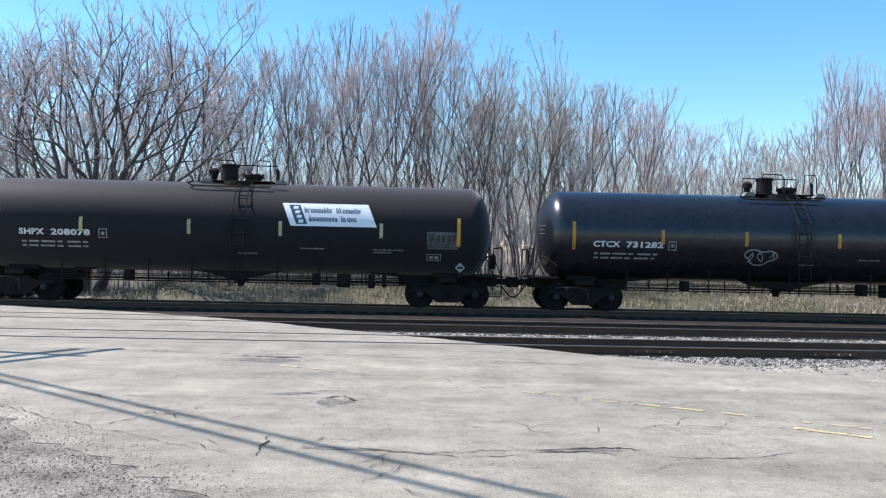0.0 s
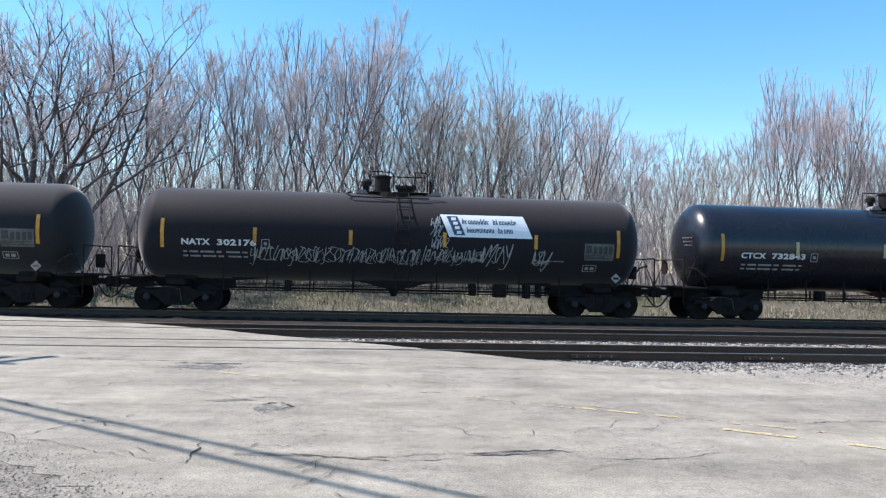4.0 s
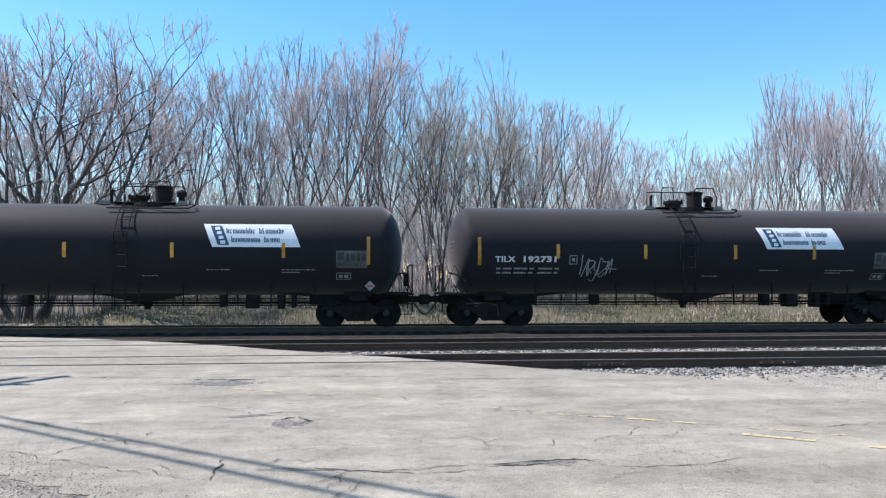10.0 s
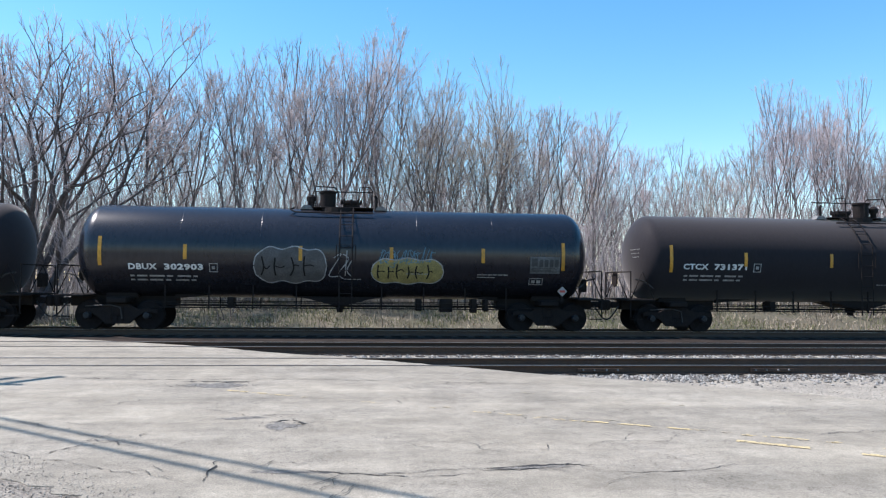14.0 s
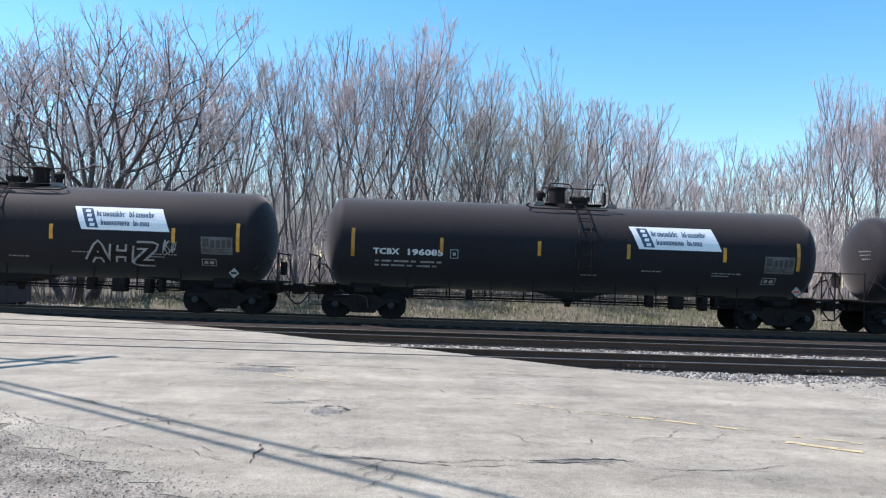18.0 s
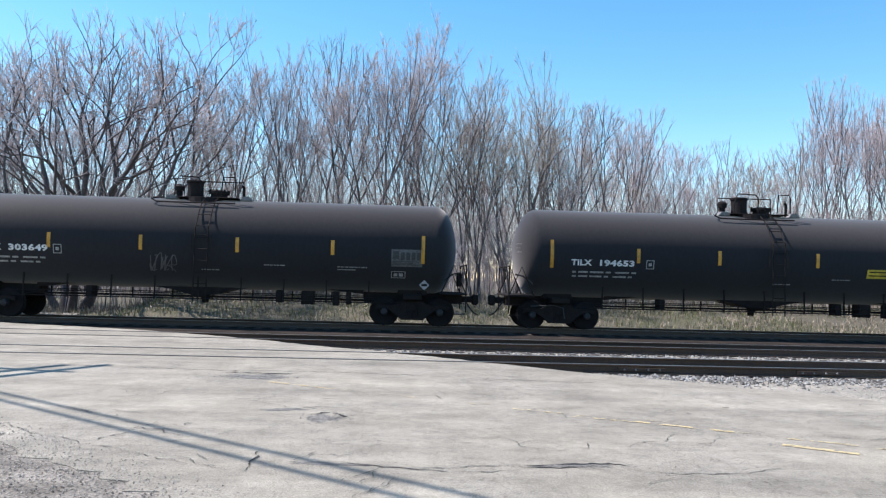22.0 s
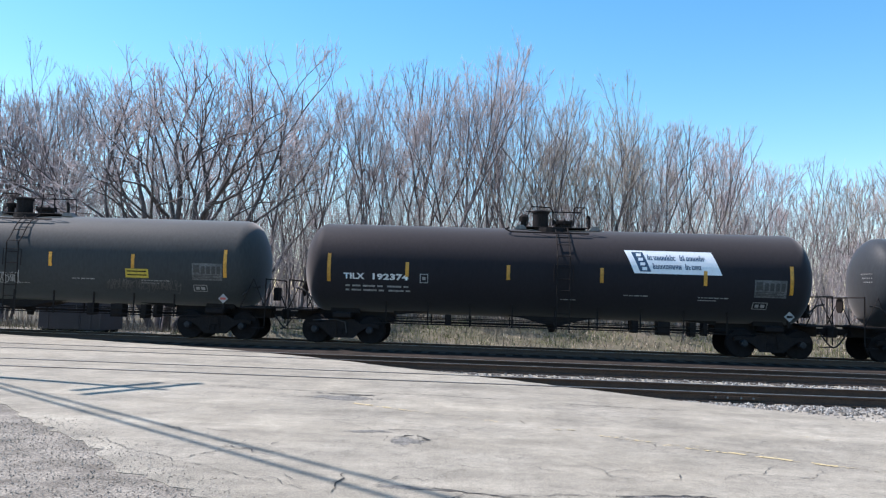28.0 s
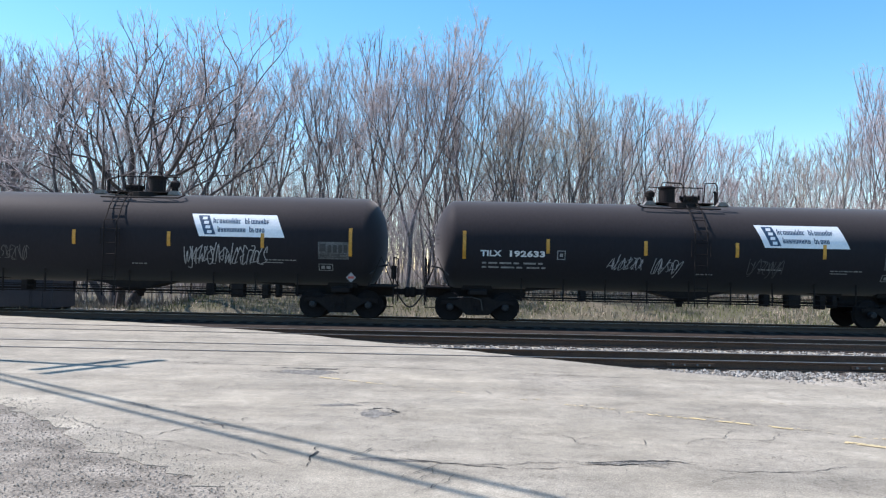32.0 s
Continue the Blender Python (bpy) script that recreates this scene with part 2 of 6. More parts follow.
def asphalt_material():
    """Old asphalt: pale exposed stone, stains, tyre lanes along the road and fine alligator cracking in patches."""
    m = bpy.data.materials.new("sun-bleached asphalt")
    m.use_nodes = True
    n, l = m.node_tree.nodes, m.node_tree.links
    b = n["Principled BSDF"]
    b.inputs["Roughness"].default_value, b.inputs["Specular IOR Level"].default_value = 0.93, 0.2
    tc = n.new("ShaderNodeTexCoord")

    def noise_at(scale, detail, stretch=None, rough=0.6):
        t = n.new("ShaderNodeTexNoise")
        t.inputs["Scale"].default_value, t.inputs["Detail"].default_value, t.inputs["Roughness"].default_value = scale, detail, rough
        if stretch:
            mp = n.new("ShaderNodeMapping")
            mp.inputs["Rotation"].default_value, mp.inputs["Scale"].default_value = (0, 0, radians(36)), stretch
            l.new(tc.outputs["Object"], mp.inputs[0])
            l.new(mp.outputs[0], t.inputs["Vector"])
        else:
            l.new(tc.outputs["Object"], t.inputs["Vector"])
        return t.outputs["Fac"]

    def ranged(x, a, b_, c, d):
        r = n.new("ShaderNodeMapRange")
        for key, val in zip(("From Min", "From Max", "To Min", "To Max"), (a, b_, c, d)):
            r.inputs[key].default_value = val
        l.new(x, r.inputs["Value"])
        return r.outputs[0]

    def times(x, y):
        r = n.new("ShaderNodeMath")
        r.operation = "MULTIPLY"
        l.new(x, r.inputs[0])
        l.new(y, r.inputs[1])
        return r.outputs[0]

    stone = noise_at(70, 2)
    speck = noise_at(190, 1)
    vor = n.new("ShaderNodeTexVoronoi")
    vor.feature = "DISTANCE_TO_EDGE"
    vor.inputs["Scale"].default_value = 2.6
    warp = n.new("ShaderNodeVectorMath")
    warp.operation = "ADD"
    wn = n.new("ShaderNodeTexNoise")
    wn.inputs["Scale"].default_value, wn.inputs["Detail"].default_value = 3.5, 5
    l.new(tc.outputs["Object"], wn.inputs["Vector"])
    l.new(wn.outputs["Color"], warp.inputs[0])
    l.new(tc.outputs["Object"], warp.inputs[1])
    l.new(warp.outputs[0], vor.inputs["Vector"])
    line = ranged(vor.outputs["Distance"], 0.0, 0.015, 0.0, 1.0)
    where = ranged(noise_at(0.5, 4), 0.47, 0.58, 1.0, 0.0)
    mx = n.new("ShaderNodeMath")
    mx.operation = "MAXIMUM"
    l.new(line, mx.inputs[0])
    l.new(where, mx.inputs[1])
    cracks = ranged(mx.outputs[0], 0.0, 1.0, 0.42, 1.0)
    val = times(ranged(noise_at(0.3, 5), 0.35, 0.68, 0.85, 1.06), ranged(noise_at(0.75, 4, (0.12, 1.5, 1)), 0.38, 0.64, 0.84, 1.06))
    val = times(val, ranged(noise_at(2.2, 5, (0.1, 1.6, 1), 0.7), 0.36, 0.62, 0.93, 1.03))
    val = times(val, ranged(noise_at(1.4, 8, None, 0.7), 0.36, 0.66, 0.76, 1.14))
    val = times(val, ranged(stone, 0.32, 0.7, 0.68, 1.3))
    val = times(val, ranged(speck, 0.3, 0.72, 0.76, 1.26))
    val = times(val, ranged(noise_at(9, 5, None, 0.75), 0.34, 0.68, 0.85, 1.1))
    val = times(val, ranged(noise_at(31, 3, None, 0.7), 0.3, 0.72, 0.87, 1.1))
    val = times(val, cracks)
    mix = n.new("ShaderNodeMix")
    mix.data_type = "RGBA"
    mix.inputs["A"].default_value, mix.inputs["B"].default_value = (0.37, 0.33, 0.254, 1), (0.335, 0.31, 0.26, 1)
    l.new(noise_at(0.5, 4), mix.inputs["Factor"])
    sc = n.new("ShaderNodeVectorMath")
    sc.operation = "SCALE"
    l.new(mix.outputs["Result"], sc.inputs[0])
    l.new(val, sc.inputs["Scale"])
    l.new(sc.outputs[0], b.inputs["Base Color"])
    bp = n.new("ShaderNodeBump")
    bp.inputs["Strength"].default_value, bp.inputs["Distance"].default_value = 0.6, 0.012
    l.new(times(stone, cracks), bp.inputs["Height"])
    l.new(bp.outputs[0], b.inputs["Normal"])
    return m


M["asphalt"] = asphalt_material()
M["stones"] = island_material("ballast stones", (0.07, 0.066, 0.06), (0.35, 0.335, 0.305))
M["pebbles"] = island_material("gravel stones", (0.11, 0.1, 0.084), (0.4, 0.36, 0.305))
M["tan_bits"] = island_material("tan gravel stones", (0.2, 0.182, 0.15), (0.46, 0.42, 0.35))
M["crumbs"] = island_material("broken asphalt crumbs", (0.07, 0.066, 0.058), (0.34, 0.315, 0.27))
M["reed"] = island_material("dead grass blades", (0.16, 0.135, 0.1), (0.5, 0.43, 0.33))
M["grass"] = island_material("green grass blades", (0.06, 0.078, 0.027), (0.19, 0.205, 0.08))
M["brush"] = island_material("dead brown brush", (0.1, 0.085, 0.065), (0.3, 0.255, 0.2))
M["wood_stuff"] = island_material("bare woodland stems", (0.14, 0.12, 0.112), (0.47, 0.415, 0.39))


# ---- building blocks ----
class Geo:
    def __init__(self):
        self.v, self.f = [], []

    def add(self, verts, faces):
        k = len(self.v)
        self.v.extend(verts)
        self.f.extend([tuple(i + k for i in f) for f in faces])
        return self

    def box(self, x0, x1, y0, y1, z0, z1, c=0.0):
        """A box with edges chamfered by c."""
        if not c:
            p = [(x, y, z) for x in (x0, x1) for y in (y0, y1) for z in (z0, z1)]
            return self.add(p, [(0, 1, 3, 2), (4, 6, 7, 5), (0, 4, 5, 1), (2, 3, 7, 6), (0, 2, 6, 4), (1, 5, 7, 3)])
        p, idx = [], {}
        for i, x in enumerate((x0, x1)):
            for j, y in enumerate((y0, y1)):
                for k, z in enumerate((z0, z1)):
                    sx, sy, sz = c * (1 - 2 * i), c * (1 - 2 * j), c * (1 - 2 * k)
                    for a, q in enumerate(((x, y + sy, z + sz), (x + sx, y, z + sz), (x + sx, y + sy, z))):
                        idx[i, j, k, a] = len(p)
                        p.append(q)
        f = []
        for i in (0, 1):
            f.append([idx[i, j, k, 0] for j, k in ((0, 0), (0, 1), (1, 1), (1, 0))][::1 - 2 * i or 1])
            f.append([idx[j, i, k, 1] for j, k in ((0, 0), (1, 0), (1, 1), (0, 1))][::1 - 2 * i])
            f.append([idx[j, k, i, 2] for j, k in ((0, 0), (0, 1), (1, 1), (1, 0))][::1 - 2 * i])
        for i in (0, 1):
            for j in (0, 1):
                f.append([idx[i, j, 0, 0], idx[i, j, 0, 1], idx[i, j, 1, 1], idx[i, j, 1, 0]])
                f.append([idx[i, 0, j, 0], idx[i, 0, j, 2], idx[i, 1, j, 2], idx[i, 1, j, 0]])
                f.append([idx[0, i, j, 1], idx[0, i, j, 2], idx[1, i, j, 2], idx[1, i, j, 1]])
                for k in (0, 1):
                    f.append([idx[i, j, k, 0], idx[i, j, k, 1], idx[i, j, k, 2]])
        return self.add(p, f)

    def tube(self, pts, rads, n=6, caps=True):
        pts = [Vector(p) for p in pts]
        if not isinstance(rads, (list, tuple)):
            rads = [rads] * len(pts)
        verts, faces = [], []
        u = None
        for i, p in enumerate(pts):
            d = (pts[min(i + 1, len(pts) - 1)] - pts[max(i - 1, 0)]).normalized()
            if u is None:
                u = d.orthogonal().normalized()
            u = (u - d * u.dot(d))
            u = u.normalized() if u.length > 1e-6 else d.orthogonal().normalized()
            w = d.cross(u)
            for j in range(n):
                a = 2 * math.pi * j / n
                q = p + (u * math.cos(a) + w * math.sin(a)) * rads[i]
                verts.append((q.x, q.y, q.z))
        for i in range(len(pts) - 1):
            for j in range(n):
                a, b = i * n + j, i * n + (j + 1) % n
                faces.append((a, b, b + n, a + n))
        if caps:
            faces.append(tuple(range(n))[::-1])
            faces.append(tuple(range((len(pts) - 1) * n, len(pts) * n)))
        return self.add(verts, faces)

    def lathe(self, prof, axis="x", n=32, at=(0, 0, 0)):
        """prof: (along, radius) rows turned about an axis through at."""
        verts, faces = [], []
        for s, r in prof:
            for j in range(n):
                a = 2 * math.pi * j / n
                c, d = r * math.cos(a), r * math.sin(a)
                q = {"x": (s, c, d), "y": (d, s, c), "z": (c, d, s)}[axis]
                verts.append((q[0] + at[0], q[1] + at[1], q[2] + at[2]))
        for i in range(len(prof) - 1):
            for j in range(n):
                a, b = i * n + j, i * n + (j + 1) % n
                faces.append((a, b, b + n, a + n))
        faces.append(tuple(range(n))[::-1])
        faces.append(tuple(range((len(prof) - 1) * n, len(prof) * n)))
        return self.add(verts, faces)

    def prism(self, outline, y0, y1):
        """An outline in x, z drawn out from y0 to y1."""
        n = len(outline)
        p = [(x, y0, z) for x, z in outline] + [(x, y1, z) for x, z in outline]
        f = [tuple(range(n)), tuple(range(2 * n - 1, n - 1, -1))]
        f += [(i, i + n, (i + 1) % n + n, (i + 1) % n) for i in range(n)]
        return self.add(p, f)


def mesh_of(name, g, mat, smooth=False):
    me = bpy.data.meshes.new(name)
    me.from_pydata(g.v, [], g.f)
    me.materials.append(mat)
    if smooth:
        me.polygons.foreach_set("use_smooth", [True] * len(me.polygons))
    bm = bmesh.new()
    bm.from_mesh(me)
    if len(bm.faces) < 20000:
        bmesh.ops.recalc_face_normals(bm, faces=bm.faces)
    bm.to_mesh(me)
    bm.free()
    return me


def part(name, g, mat, parent=None, label="", smooth=False):
    ob = new(name, g if isinstance(g, bpy.types.Mesh) else mesh_of(name, g, mat, smooth))
    ob.parent = parent
    if label:
        tagged(ob, label)
    return ob


def thing(name, label, category, at=None, group="", kind=""):
    ob = new(name)
    ob.matrix_world = at or Matrix()
    return tagged(ob, label, category, group, kind)


# ---- ground, road and tracks ----
rng = random.Random(7)


def flat(name, outline, z0, z1, mat, parent=None, label="", kind="", category=""):
    """A level slab with the given outline (x, y), from z0 up to z1."""
    n = len(outline)
    g = Geo()
    g.add([(x, y, z1) for x, y in outline] + [(x, y, z0) for x, y in outline],
          [tuple(range(n)), tuple(range(2 * n - 1, n - 1, -1))] + [(i, i + n, (i + 1) % n + n, (i + 1) % n) for i in range(n)])
    ob = part(name, g, mat, parent, label)
    if kind or category:
        tagged(ob, category=category, kind=kind)
    return ob


def ragged(pts, step, amp, rnd):
    """A line broken into steps and roughened sideways."""
    out = []
    for (ax, ay), (bx, by) in zip(pts, pts[1:]):
        d = math.hypot(bx - ax, by - ay)
        k = max(1, min(60, int(d / step)))
        for i in range(k):
            u = i / k
            out.append((ax + (bx - ax) * u + rnd.uniform(-amp, amp), ay + (by - ay) * u + rnd.uniform(-amp, amp)))
    out.append(pts[-1])
    return out


def bank(x, y):
    """Height of the verge: a grassy bank rises behind the tracks, but for the level ground at the hut."""
    u = min(1.0, max(0.0, (y - 29.8) / 7.5)) * min(1.0, max(0.0, (x + 13.4) / 3.0))
    rough = 0.12 * noise.noise((x * 0.4, y * 0.4, 1.0)) if 29.8 < y < 60 else 0.0
    return (-0.3 if y < 29 else -0.42) + u * u * (3 - 2 * u) * (1.0 + rough)


g = Geo()
R0 = 2500
xs = [-R0, -300, -80, -40, -20, -14] + list(range(-12, 44, 2)) + [50, 80, 300, R0]
ys = [-R0, -300, -60, 8, 28.2, 29.5, 30.4, 31.2, 32, 33, 34, 35, 36, 37.3, 40, 60, 300, R0]
for y in ys:
    for x in xs:
        g.v.append((x, y, bank(x, y)))
for j in range(len(ys) - 1):
    for i in range(len(xs) - 1):
        a = j * len(xs) + i
        g.f.append((a, a + 1, a + 1 + len(xs), a + len(xs)))
tagged(part("ground", g, M["verge"]), "rough verge of dead and green grass", "ground", kind="structure")

# the track bed, light in front and dark brown round the train's track
bed = Geo().prism([(10.0, -0.34), (10.6, -0.19), (18.72, -0.19), (18.72, -0.34)], -170, 170)
bed.v = [(b, a, c) for a, b, c in bed.v]
tagged(part("ballast_bed", bed, M["ballast"]), "grey crushed-stone ballast under the track beside the road", "ballast", kind="structure")
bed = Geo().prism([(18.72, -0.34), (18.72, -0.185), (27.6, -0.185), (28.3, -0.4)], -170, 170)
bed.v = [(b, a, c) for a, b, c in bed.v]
tagged(part("ballast_bed", bed, M["dark_ballast"]), "oily dark ballast under the farther tracks", "ballast", kind="structure")

EDGE = [(60, -31), (15, 3.6), (6.62, 10.51), (5.05, 11.84), (3.23, 13.07), (2.21, 13.97), (0.85, 15.15), (-0.27, 16.15), (-2.05, 17.43),
        (-4.2, 19.26), (-7.08, 20.93), (-11.63, 22.65), (-20, 25.6), (-45, 35)]
NEAR = [(-60, 40), (-45, 31), (-20, 19), (-8, 11.6), (-3.89, 7.6), (-3.09, 6.58), (-2.41, 6.15), (-1.88, 5.61), (-1.45, 5.22), (3, 0.3), (45, -36)]
edge = ragged(EDGE, 0.35, 0.07, rng)
near = ragged(NEAR, 0.16, 0.075, rng)
road = flat("road", edge + near, -0.32, 0.0, M["asphalt"], None, "sun-bleached cracked asphalt road over a rail crossing", "structure", "road")
shoulder_out = [(x + 0.6 + 0.25 * math.sin(x * 1.7), y + 0.95 + 0.25 * math.sin(x * 2.3)) for x, y in edge]
k = len(edge)
sh = Geo().add([(x, y, -0.012) for x, y in edge] + [(x, y, -0.182) for x, y in shoulder_out], [(i, i + 1, i + 1 + k, i + k) for i in range(k - 1)])
tagged(part("road_shoulder", sh, M["gravel"]), "sloping edge of tan gravel along the asphalt", "gravel", kind="structure")
flat("gravel_verge", [(-90, 40)] + near + [(45, -90), (-90, -90)], -0.31, -0.006, M["dirt"], None, "loose brown gravel beside the asphalt", "structure", "gravel")


def ribbon(name, pts, width, z, mat, label=""):
    """A plain narrow strip on the road along pts."""
    v = []
    for i, (x, y) in enumerate(pts):
        ax, ay = pts[max(i - 1, 0)]
        bx, by = pts[min(i + 1, len(pts) - 1)]
        d = math.hypot(bx - ax, by - ay) or 1
        nx, ny = -(by - ay) / d * width / 2, (bx - ax) / d * width / 2
        v += [(x + nx, y + ny, z), (x - nx, y - ny, z)]
    return part(name, Geo().add(v, [(2 * i, 2 * i + 2, 2 * i + 3, 2 * i + 1) for i in range(len(pts) - 1)]), mat, road, label)


def crack_line(pts, width, z, mat, seed):
    """A ragged crack: its line and its width wander, and it thins out at both ends."""
    line = []
    for (ax, ay), (bx, by) in zip(pts, pts[1:]):
        k = max(1, int(math.hypot(bx - ax, by - ay) / 0.035))
        line += [(ax + (bx - ax) * q / k, ay + (by - ay) * q / k) for q in range(k)]
    line.append(pts[-1])
    n, v = len(line), []
    for i, (x, y) in enumerate(line):
        ax, ay = line[max(i - 1, 0)]
        bx, by = line[min(i + 1, n - 1)]
        d = math.hypot(bx - ax, by - ay) or 1
        nx, ny = -(by - ay) / d, (bx - ax) / d
        off = 0.07 * noise.noise((x * 3.1, y * 3.1, seed)) + 0.035 * noise.noise((x * 11, y * 11, seed + 3.3)) + 0.012 * noise.noise((x * 37, y * 37, seed))
        w = width * max(0.08, 0.55 + 0.9 * noise.noise((x * 9, y * 9, seed + 7)) + 0.5 * noise.noise((x * 30, y * 30, seed + 9))) * min(1, 0.15 + 5 * min(i, n - 1 - i) / n)
        k = 0.6 + 0.5 * noise.noise((x * 14, y * 14, seed + 20))
        v += [(x + nx * (off + w * k), y + ny * (off + w * k), z), (x + nx * (off - w * (1 - k)), y + ny * (off - w * (1 - k)), z)]
    return part("crack", Geo().add(v, [(2 * i, 2 * i + 2, 2 * i + 3, 2 * i + 1) for i in range(n - 1)]), mat, road)


def flakes(a, b, width, cover, mat, label, seed):
    """A painted line worn down to flakes."""
    r = random.Random(seed)
    d = math.hypot(b[0] - a[0], b[1] - a[1])
    ux, uy = (b[0] - a[0]) / d, (b[1] - a[1]) / d
    g = Geo()
    rows, step = 5, 0.035
    for i in range(int(d / step)):
        for j in range(rows):
            t, s = i * step, (j + 0.5) / rows - 0.5
            x, y = a[0] + ux * t - uy * s * width, a[1] + uy * t + ux * s * width
            if noise.noise((x * 7, y * 7, seed)) * 0.9 + r.uniform(-0.4, 0.4) > (cover - 0.5) * 1.1:
                continue
            p = []
            for da, db in ((0, -0.5), (1, -0.5), (1, 0.5), (0, 0.5)):
                q, w = da * step * r.uniform(0.85, 1.25), db * width / rows * r.uniform(0.8, 1.3)
                p.append((x + ux * q - uy * w, y + uy * q + ux * w, 0.006 + 0.0002 * (j % 2)))
            g.add(p, [(0, 1, 2, 3)])
    if g.v:
        tagged(part("painted_line", g, mat, road, label), kind="stuff")


def blotch(name, cx, cy, rx, ry, turn, z, mat, label="", seed=1):
    """An irregular flat patch on the road."""
    rnd = random.Random(seed)
    n = 70
    v = []
    for i in range(n):
        a = 2 * math.pi * i / n
        r = 0.8 + 0.55 * noise.noise((math.cos(a) * 1.3, math.sin(a) * 1.3, seed)) + 0.35 * noise.noise((math.cos(a) * 5, math.sin(a) * 5, seed)) + rnd.uniform(-0.06, 0.06)
        x, y = rx * r * math.cos(a), ry * r * math.sin(a)
        c, s = math.cos(turn), math.sin(turn)
        v.append((cx + x * c - y * s, cy + x * s + y * c, z))
    return part(name, Geo().add(v, [tuple(range(n))]), mat, road, label)


def edge_at(x):
    """The asphalt's far edge at x."""
    for (ax, ay), (bx, by) in zip(EDGE, EDGE[1:]):
        if bx <= x <= ax:
            return ay + (by - ay) * (x - ax) / (bx - ax)
    return 0


CRACKS = [
    ([(1.0, 6.40), (1.12, 6.47), (1.35, 6.49), (1.66, 6.53), (1.86, 6.52), (1.93, 6.46)], 0.085),
    ([(1.0, 6.38), (1.2, 6.4), (1.45, 6.44), (1.6, 6.43)], 0.05),
    ([(1.93, 6.33), (2.29, 6.22), (2.71, 6.25), (3.2, 6.45), (3.6, 6.42)], 0.02),
    ([(0.98, 6.3), (0.6, 6.21), (0.39, 6.17), (-0.4, 6.45), (-0.62, 6.5)], 0.03),
    ([(-1.3, 9.05), (-0.95, 9.2), (-0.74, 9.14)], 0.025),
    ([(-0.95, 8.72), (-0.78, 8.85), (-0.63, 8.77), (-0.6, 8.56), (-0.7, 8.42)], 0.09),
    ([(-0.5, 8.8), (-0.25, 8.85)], 0.02),
    ([(-2.71, 12.2), (-2.55, 12.29), (-2.1, 12.2), (-1.77, 12.21), (-1.6, 12.32)], 0.17),
    ([(-5.85, 12.99), (-4.9, 12.76), (-3.82, 12.6), (-2.72, 12.51), (-1.2, 12.56), (0.2, 12.35), (1.2, 12.2)], 0.042),
    ([(1.1, 12.16), (2.14, 11.94), (3.08, 11.79)], 0.045),
    ([(3.12, 9.25), (3.32, 9.41), (3.46, 9.25), (3.5, 9.11)], 0.03),
    ([(-2.83, 7.09), (-2.75, 7.2), (-2.61, 7.56), (-2.2, 7.75)], 0.025),
    ([(-1.22, 6.14), (-1.19, 6.44), (-1.26, 6.7), (-1.2, 6.9)], 0.045),
    ([(-0.6, 6.45), (0.2, 6.3), (0.9, 6.42)], 0.034),
    ([(2.0, 7.2), (2.6, 7.6), (2.9, 8.0)], 0.016),
    ([(0.2, 9.7), (0.5, 10.0), (0.4, 10.4)], 0.022),
    ([(2.4, 7.5), (3.0, 7.45), (3.3, 7.9)], 0.014),
    ([(4.3, 7.9), (4.8, 7.75), (5.4, 7.9), (6.0, 7.7)], 0.03),
    ([(-4.4, 8.2), (-3.3, 7.4), (-2.6, 6.9), (-1.9, 6.5), (-1.2, 6.12)], 0.02),
    ([(-0.2, 11.0), (0.8, 10.6), (1.4, 10.1)], 0.016),
    ([(-2.2, 9.9), (-1.6, 9.4), (-1.2, 9.0)], 0.016),
    ([(4.6, 9.5), (5.4, 9.25), (6.2, 9.3)], 0.022),
]
# cracks lie flat on the road; the hollows' shade is in their dark colour
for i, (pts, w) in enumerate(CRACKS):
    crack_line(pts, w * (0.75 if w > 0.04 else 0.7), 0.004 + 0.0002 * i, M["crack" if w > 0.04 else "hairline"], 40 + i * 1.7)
rp = random.Random(91)
for i in range(70):
    a = rp.uniform(0, 6.28)
    x, y = rp.uniform(-5, 7), rp.uniform(5.2, 12.5)
    if y > edge_at(x) - 0.5 or y < 4.4 - x:
        continue
    l = rp.uniform(0.15, 0.7)
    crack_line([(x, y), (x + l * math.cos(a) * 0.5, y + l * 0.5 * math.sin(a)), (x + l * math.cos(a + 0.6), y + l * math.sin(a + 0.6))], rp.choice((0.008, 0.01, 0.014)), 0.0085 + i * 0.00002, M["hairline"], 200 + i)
for i in range(20):
    q = rp.random()
    x, y = -4.2 + 3.9 * q + rp.uniform(0.0, 0.5), 8.9 - 3.9 * q + rp.uniform(0.0, 0.5)
    a, l = -0.75 + rp.choice((0, 0, 1.4)) + rp.uniform(-0.5, 0.5), rp.uniform(0.25, 0.8)
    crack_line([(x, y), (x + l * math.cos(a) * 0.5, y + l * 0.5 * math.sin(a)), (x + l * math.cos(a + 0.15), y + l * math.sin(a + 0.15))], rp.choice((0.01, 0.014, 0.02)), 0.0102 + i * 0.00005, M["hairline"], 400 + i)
blotch("asphalt_patch", -2.15, 11.85, 0.6, 0.3, -0.1, 0.0025, M["crumble"], "broken asphalt hole filled with gravel", 3)
blotch("asphalt_patch", -0.85, 8.45, 0.2, 0.26, 0.4, 0.0025, M["crumble"], "crumbled asphalt beside a crack", 4)
blotch("asphalt_patch", 1.42, 6.47, 0.42, 0.05, 0.09, 0.0025, M["crumble"], "crumbled asphalt beside a crack", 5)
blotch("asphalt_patch", -1.3, 8.98, 0.35, 0.08, 0.15, 0.0027, M["crumble"], "crumbled asphalt beside a crack", 6)
